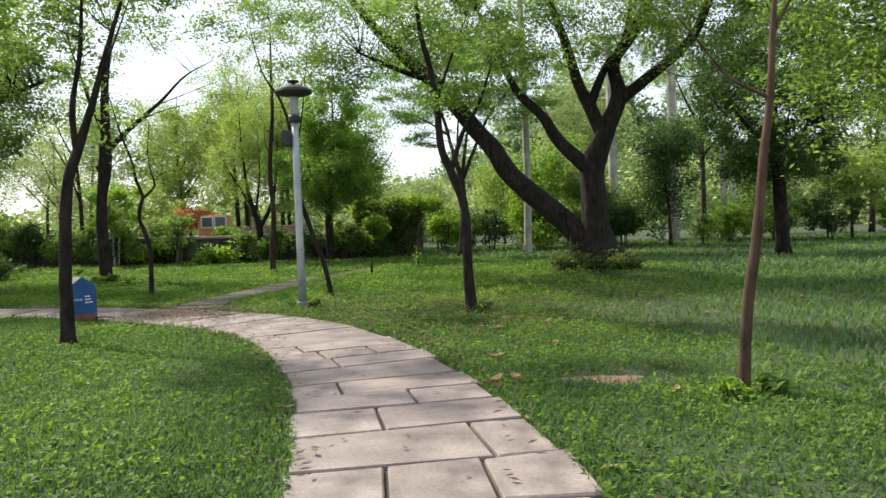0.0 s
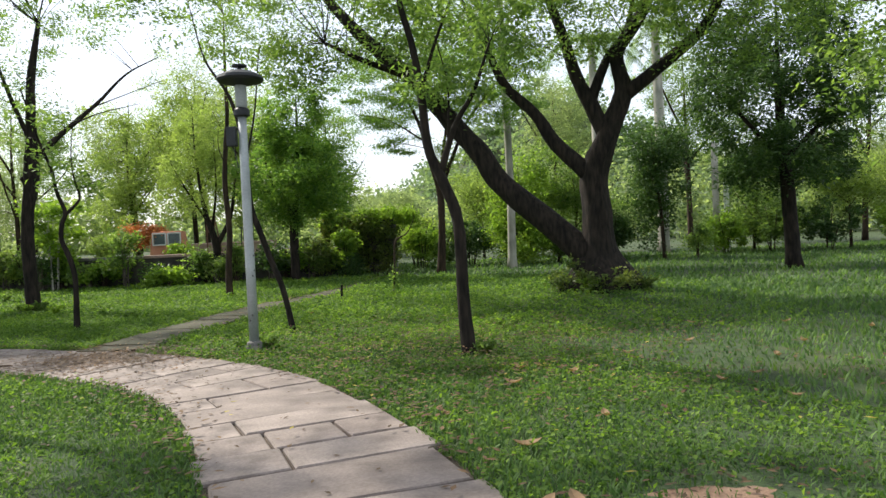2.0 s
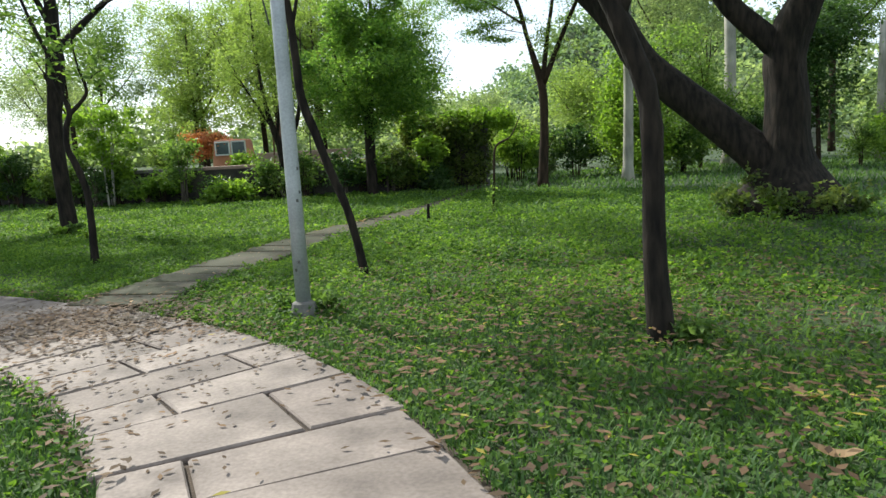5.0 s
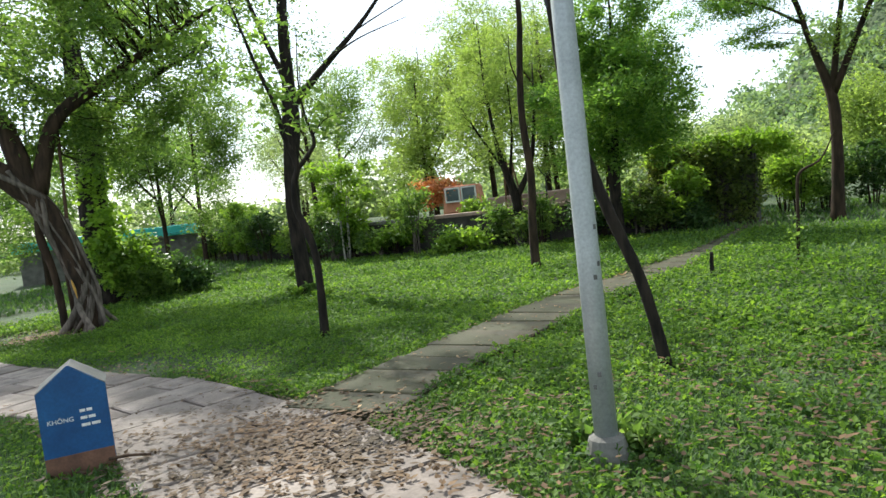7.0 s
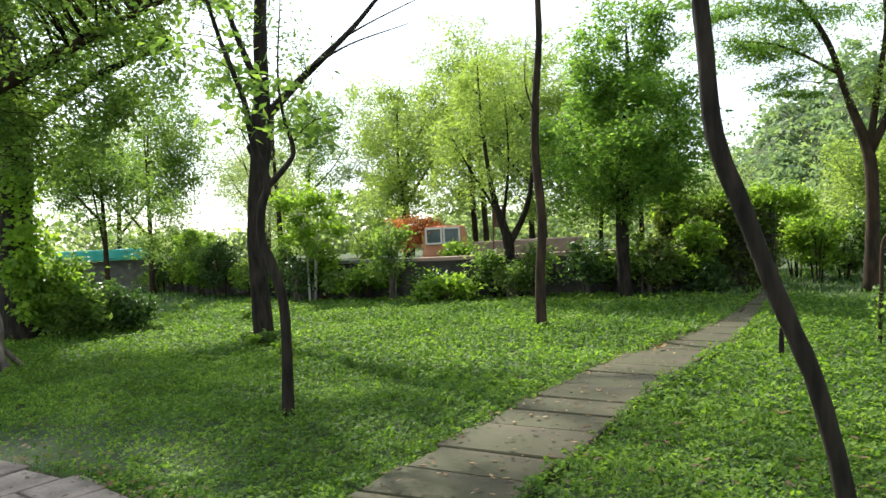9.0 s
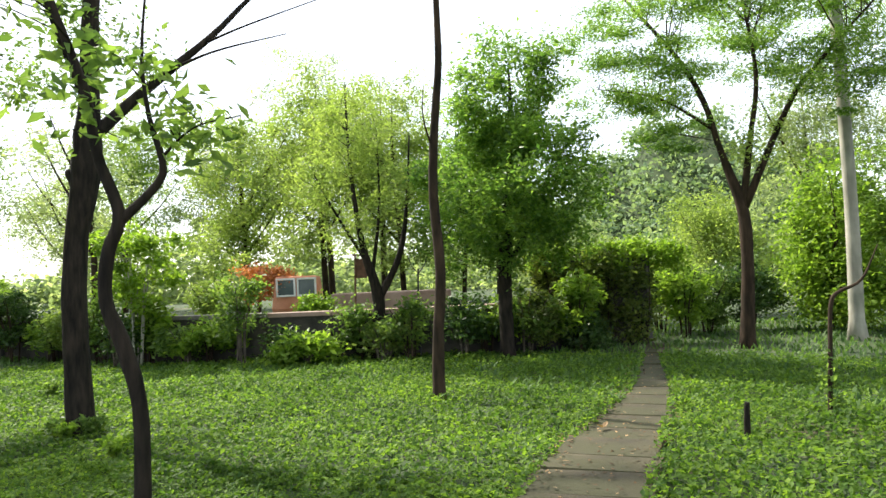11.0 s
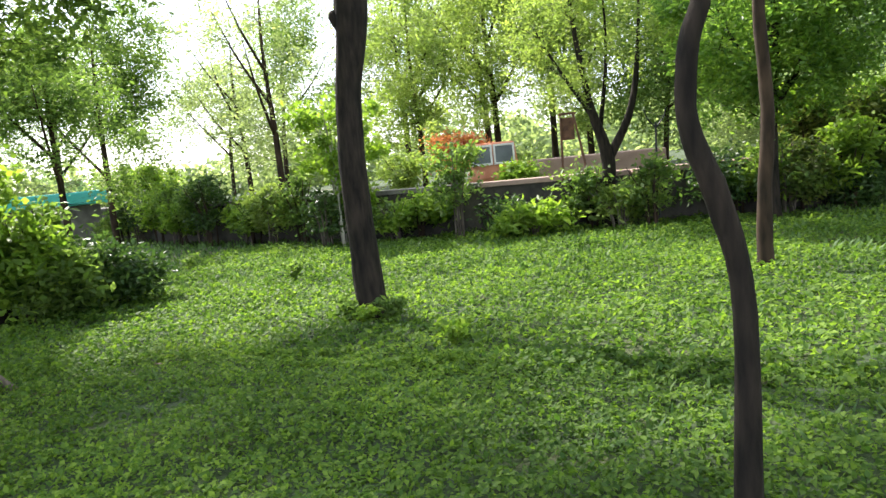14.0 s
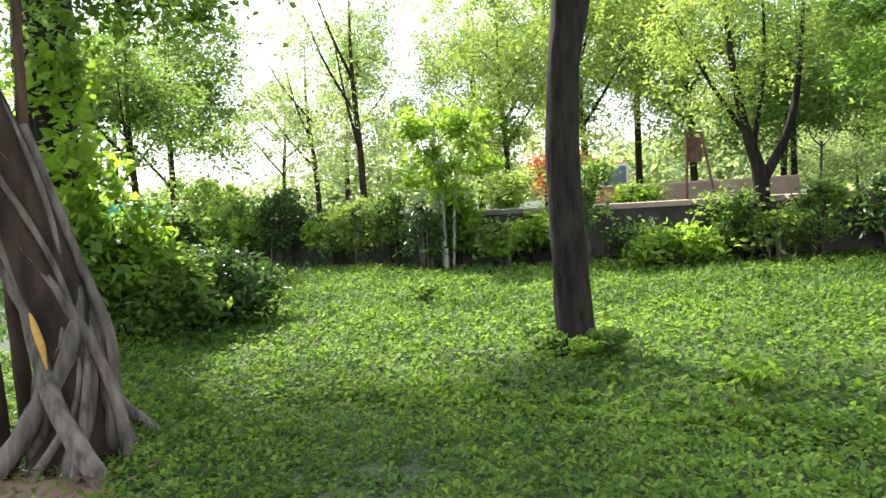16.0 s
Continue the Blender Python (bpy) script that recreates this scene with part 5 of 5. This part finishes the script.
litter("leaf_litter", "pale dry leaves on the narrow side path", 419, 2600, (-6, -0.5, 12, 28), lambda x, y: (far_from(SIDE_D, x, y) < 0.5) * 0.5, 0.06, 0.06, "tan")
litter("leaf_litter", "pale dry leaves round the fig's foot", 416, 2500, (-15.0, -11.4, 14.8, 18.2), lambda x, y: np.exp(-((x + 13.1) / 1.0) ** 2 - ((y - 16.5) / 0.9) ** 2), 0.1, 0.05, "litter")


def weed(x, y, h, leaf, seed, label):
    """A low tuft: a few bent stems with leaves along them."""
    rng = np.random.default_rng(seed)
    z = float(ground_z(x, y))
    root = thing("weed", (x, y, z), label, "weed", "tufts in the lawn")
    tips = []
    for k in range(7):
        a = k * 2.4 + rng.uniform(-0.3, 0.3)
        out = h * rng.uniform(0.35, 0.8)
        p = [(0, 0, -0.02, 0.006), (out * 0.4 * math.cos(a), out * 0.4 * math.sin(a), h * 0.6, 0.005), (out * math.cos(a), out * math.sin(a), h * rng.uniform(0.75, 1.0), 0.003)]
        v, f, line = tube(p, 5, 4, 0)
        under(new("stem", mesh_of("stem", v, f, M["leaf_olive"])), root)
        tips.append(line[2:, :3])
    c = np.concatenate(tips)
    tagged(under(new("foliage", crown_mesh("foliage", rng, c, 5, 0.05, 0.7, 0.085, 0.04, M[leaf])), root), kind="stuff")


for k, (x, y, h, leaf) in enumerate([(-8.64, 18.56, 0.28, "leaf_lime"), (-9.6, 19.65, 0.26, "leaf_mid"), (-10.15, 19.75, 0.22, "leaf_mid"), (-9.85, 19.5, 0.2, "leaf_lime"), (-10.3, 20.1, 0.2, "leaf_mid"), (-12.2, 22.6, 0.3, "leaf_mid"), (-15.2, 24.2, 0.35, "leaf_mid"), (3.1, 16.2, 0.3, "leaf_lime"), (4.3, 16.3, 0.25, "leaf_olive"), (-2.25, 12.0, 0.2, "leaf_mid"), (-2.6, 12.05, 0.18, "leaf_mid"), (0.62, 10.7, 0.16, "leaf_mid"), (2.6, 5.3, 0.14, "leaf_mid"), (2.25, 5.25, 0.12, "leaf_lime")]):
    weed(x, y, h, leaf, 700 + k, "bright leafy weed standing in the lawn" if leaf == "leaf_lime" else "low green weed at a tree's foot")


def big_leaf(x, y, size, turn, seed):
    """A large curled dry leaf."""
    rng = np.random.default_rng(seed)
    bm = bmesh.new()
    rows = []
    for k, u in enumerate(np.linspace(-1, 1, 7)):
        w = (1 - u * u) ** 0.6 * 0.42 * (1 + 0.15 * rng.normal()) + 0.02
        curl = 0.25 * u * u
        rows.append([bm.verts.new((u * size * 0.5, s * w * size * 0.5, size * (curl + 0.22 * abs(s) * w))) for s in (-1, -0.5, 0, 0.5, 1)])
    for a, b in zip(rows, rows[1:]):
        for k in range(4):
            bm.faces.new((a[k], b[k], b[k + 1], a[k + 1]))
    me = bpy.data.meshes.new("fallen_leaf")
    bm.to_mesh(me)
    bm.free()
    me.materials.append(M["tan"])
    ob = new("fallen_leaf", me)
    ob.matrix_world = Matrix.Translation((x, y, float(ground_z(x, y)) + 0.045)) @ Matrix.Rotation(turn, 4, "Z")
    return tagged(ob, "large curled dry brown leaf on the grass", "leaf", "fallen leaves")


for k, (x, y, size) in enumerate([(0.62, 6.95, 0.2), (0.75, 5.95, 0.17), (0.55, 5.9, 0.2), (1.05, 3.75, 0.13), (2.9, 4.35, 0.17), (3.0, 8.8, 0.15), (2.6, 8.6, 0.14), (1.9, 5.4, 0.12), (2.9, 7.9, 0.13), (3.6, 9.6, 0.16), (3.1, 10.8, 0.17), (0.9, 9.6, 0.2), (1.4, 9.3, 0.18), (0.75, 8.9, 0.2), (4.3, 10.4, 0.16), (4.9, 12.0, 0.17), (3.7, 12.3, 0.16), (5.6, 11.2, 0.18), (2.2, 10.2, 0.15), (1.3, 7.6, 0.15), (-1.0, 5.2, 0.1), (0.1, 7.9, 0.12), (-3.5, 19.4, 0.2), (-2.4, 16.2, 0.14), (-9.2, 14.9, 0.12), (-9.9, 15.1, 0.11)]):
    big_leaf(x, y, size, k * 1.9, 500 + k)

# ---- woods and hill in the distance ----


def far_woods(name, label, seed, arcs, mat, size, per):
    """Distant wooded ground: uneven mounds of leaves along arcs of (angle from ahead, distance, height, width)."""
    rng = np.random.default_rng(seed)
    centres = []
    for ang, dist, h, w, count in arcs:
        x, y = -4 + dist * math.sin(radians(ang)), 10 + dist * math.cos(radians(ang))
        d = rng.normal(size=(count, 3))
        d /= np.linalg.norm(d, axis=1)[:, None]
        d[:, 2] = np.abs(d[:, 2])
        centres.append(np.array([x, y, -0.3]) + d * np.array([w, w * 0.6, h]) * rng.uniform(0.75, 1.08, (count, 1)))
    c = np.concatenate(centres)
    return tagged(new(name, crown_mesh(name, rng, c, per, size * 2.6, 0.7, size, size * 0.55, M[mat])), label, "woods", kind="stuff")


rng = np.random.default_rng(600)
# belt leaves take the pale colour that has the haze painted in
far_woods("far_woods", "hazy belt of trees beyond the park", 601, [(a, rng.uniform(46, 60), rng.uniform(3.0, 6.5) * (0.7 if -60 < a < -26 else 1.35 if a < 0 else 0.8 if a < 14 else 1.2), rng.uniform(4, 7), 60) for a in np.arange(-75, 75, 4.5)], "leaf_far_haze", 0.5, 34)


def hill_height(ang, dist):
    """The height of the far wooded ridge by its bearing and distance."""
    ridge = 25 * math.exp(-((ang - 13) / 11) ** 2) + 9 * math.exp(-((ang - 40) / 12) ** 2) + 3.0 * math.exp(-((ang + 5) / 20) ** 2)
    return ridge * math.exp(-((dist - 135) / 22) ** 2) * (1 + 0.1 * math.sin(ang * 1.3) + 0.06 * math.sin(ang * 4.1)) - 0.5


hv, hf = [], []
for n, dist in enumerate(np.linspace(85, 180, 16)):
    for k, ang in enumerate(np.linspace(-25, 62, 70)):
        r = radians(ang)
        hv.append((-4 + dist * math.sin(r), 10 + dist * math.cos(r), hill_height(ang, dist)))
        if n and k:
            q = n * 70 + k
            hf.append((q - 71, q - 70, q, q - 1))
hill = new("hill", mesh_of("hill", hv, hf, M["ground"], True))
tagged(hill, "wooded hillside far beyond the park", "hill", kind="structure")
rng = np.random.default_rng(605)
tops = []
for k in range(1500):
    ang, dist = rng.uniform(-20, 55), rng.uniform(98, 138)
    tops.append((-4 + dist * math.sin(radians(ang)), 10 + dist * math.cos(radians(ang)), hill_height(ang, dist) + rng.uniform(0.3, 1.8)))
# crowns on the ridge, their paleness being haze put into the colour
tagged(new("hill_woods", crown_mesh("hill_woods", rng, np.array(tops), 34, 2.2, 0.7, 0.9, 0.6, M["leaf_hill_haze"])), "haze-paled tree crowns covering the distant hill", "woods", kind="stuff")
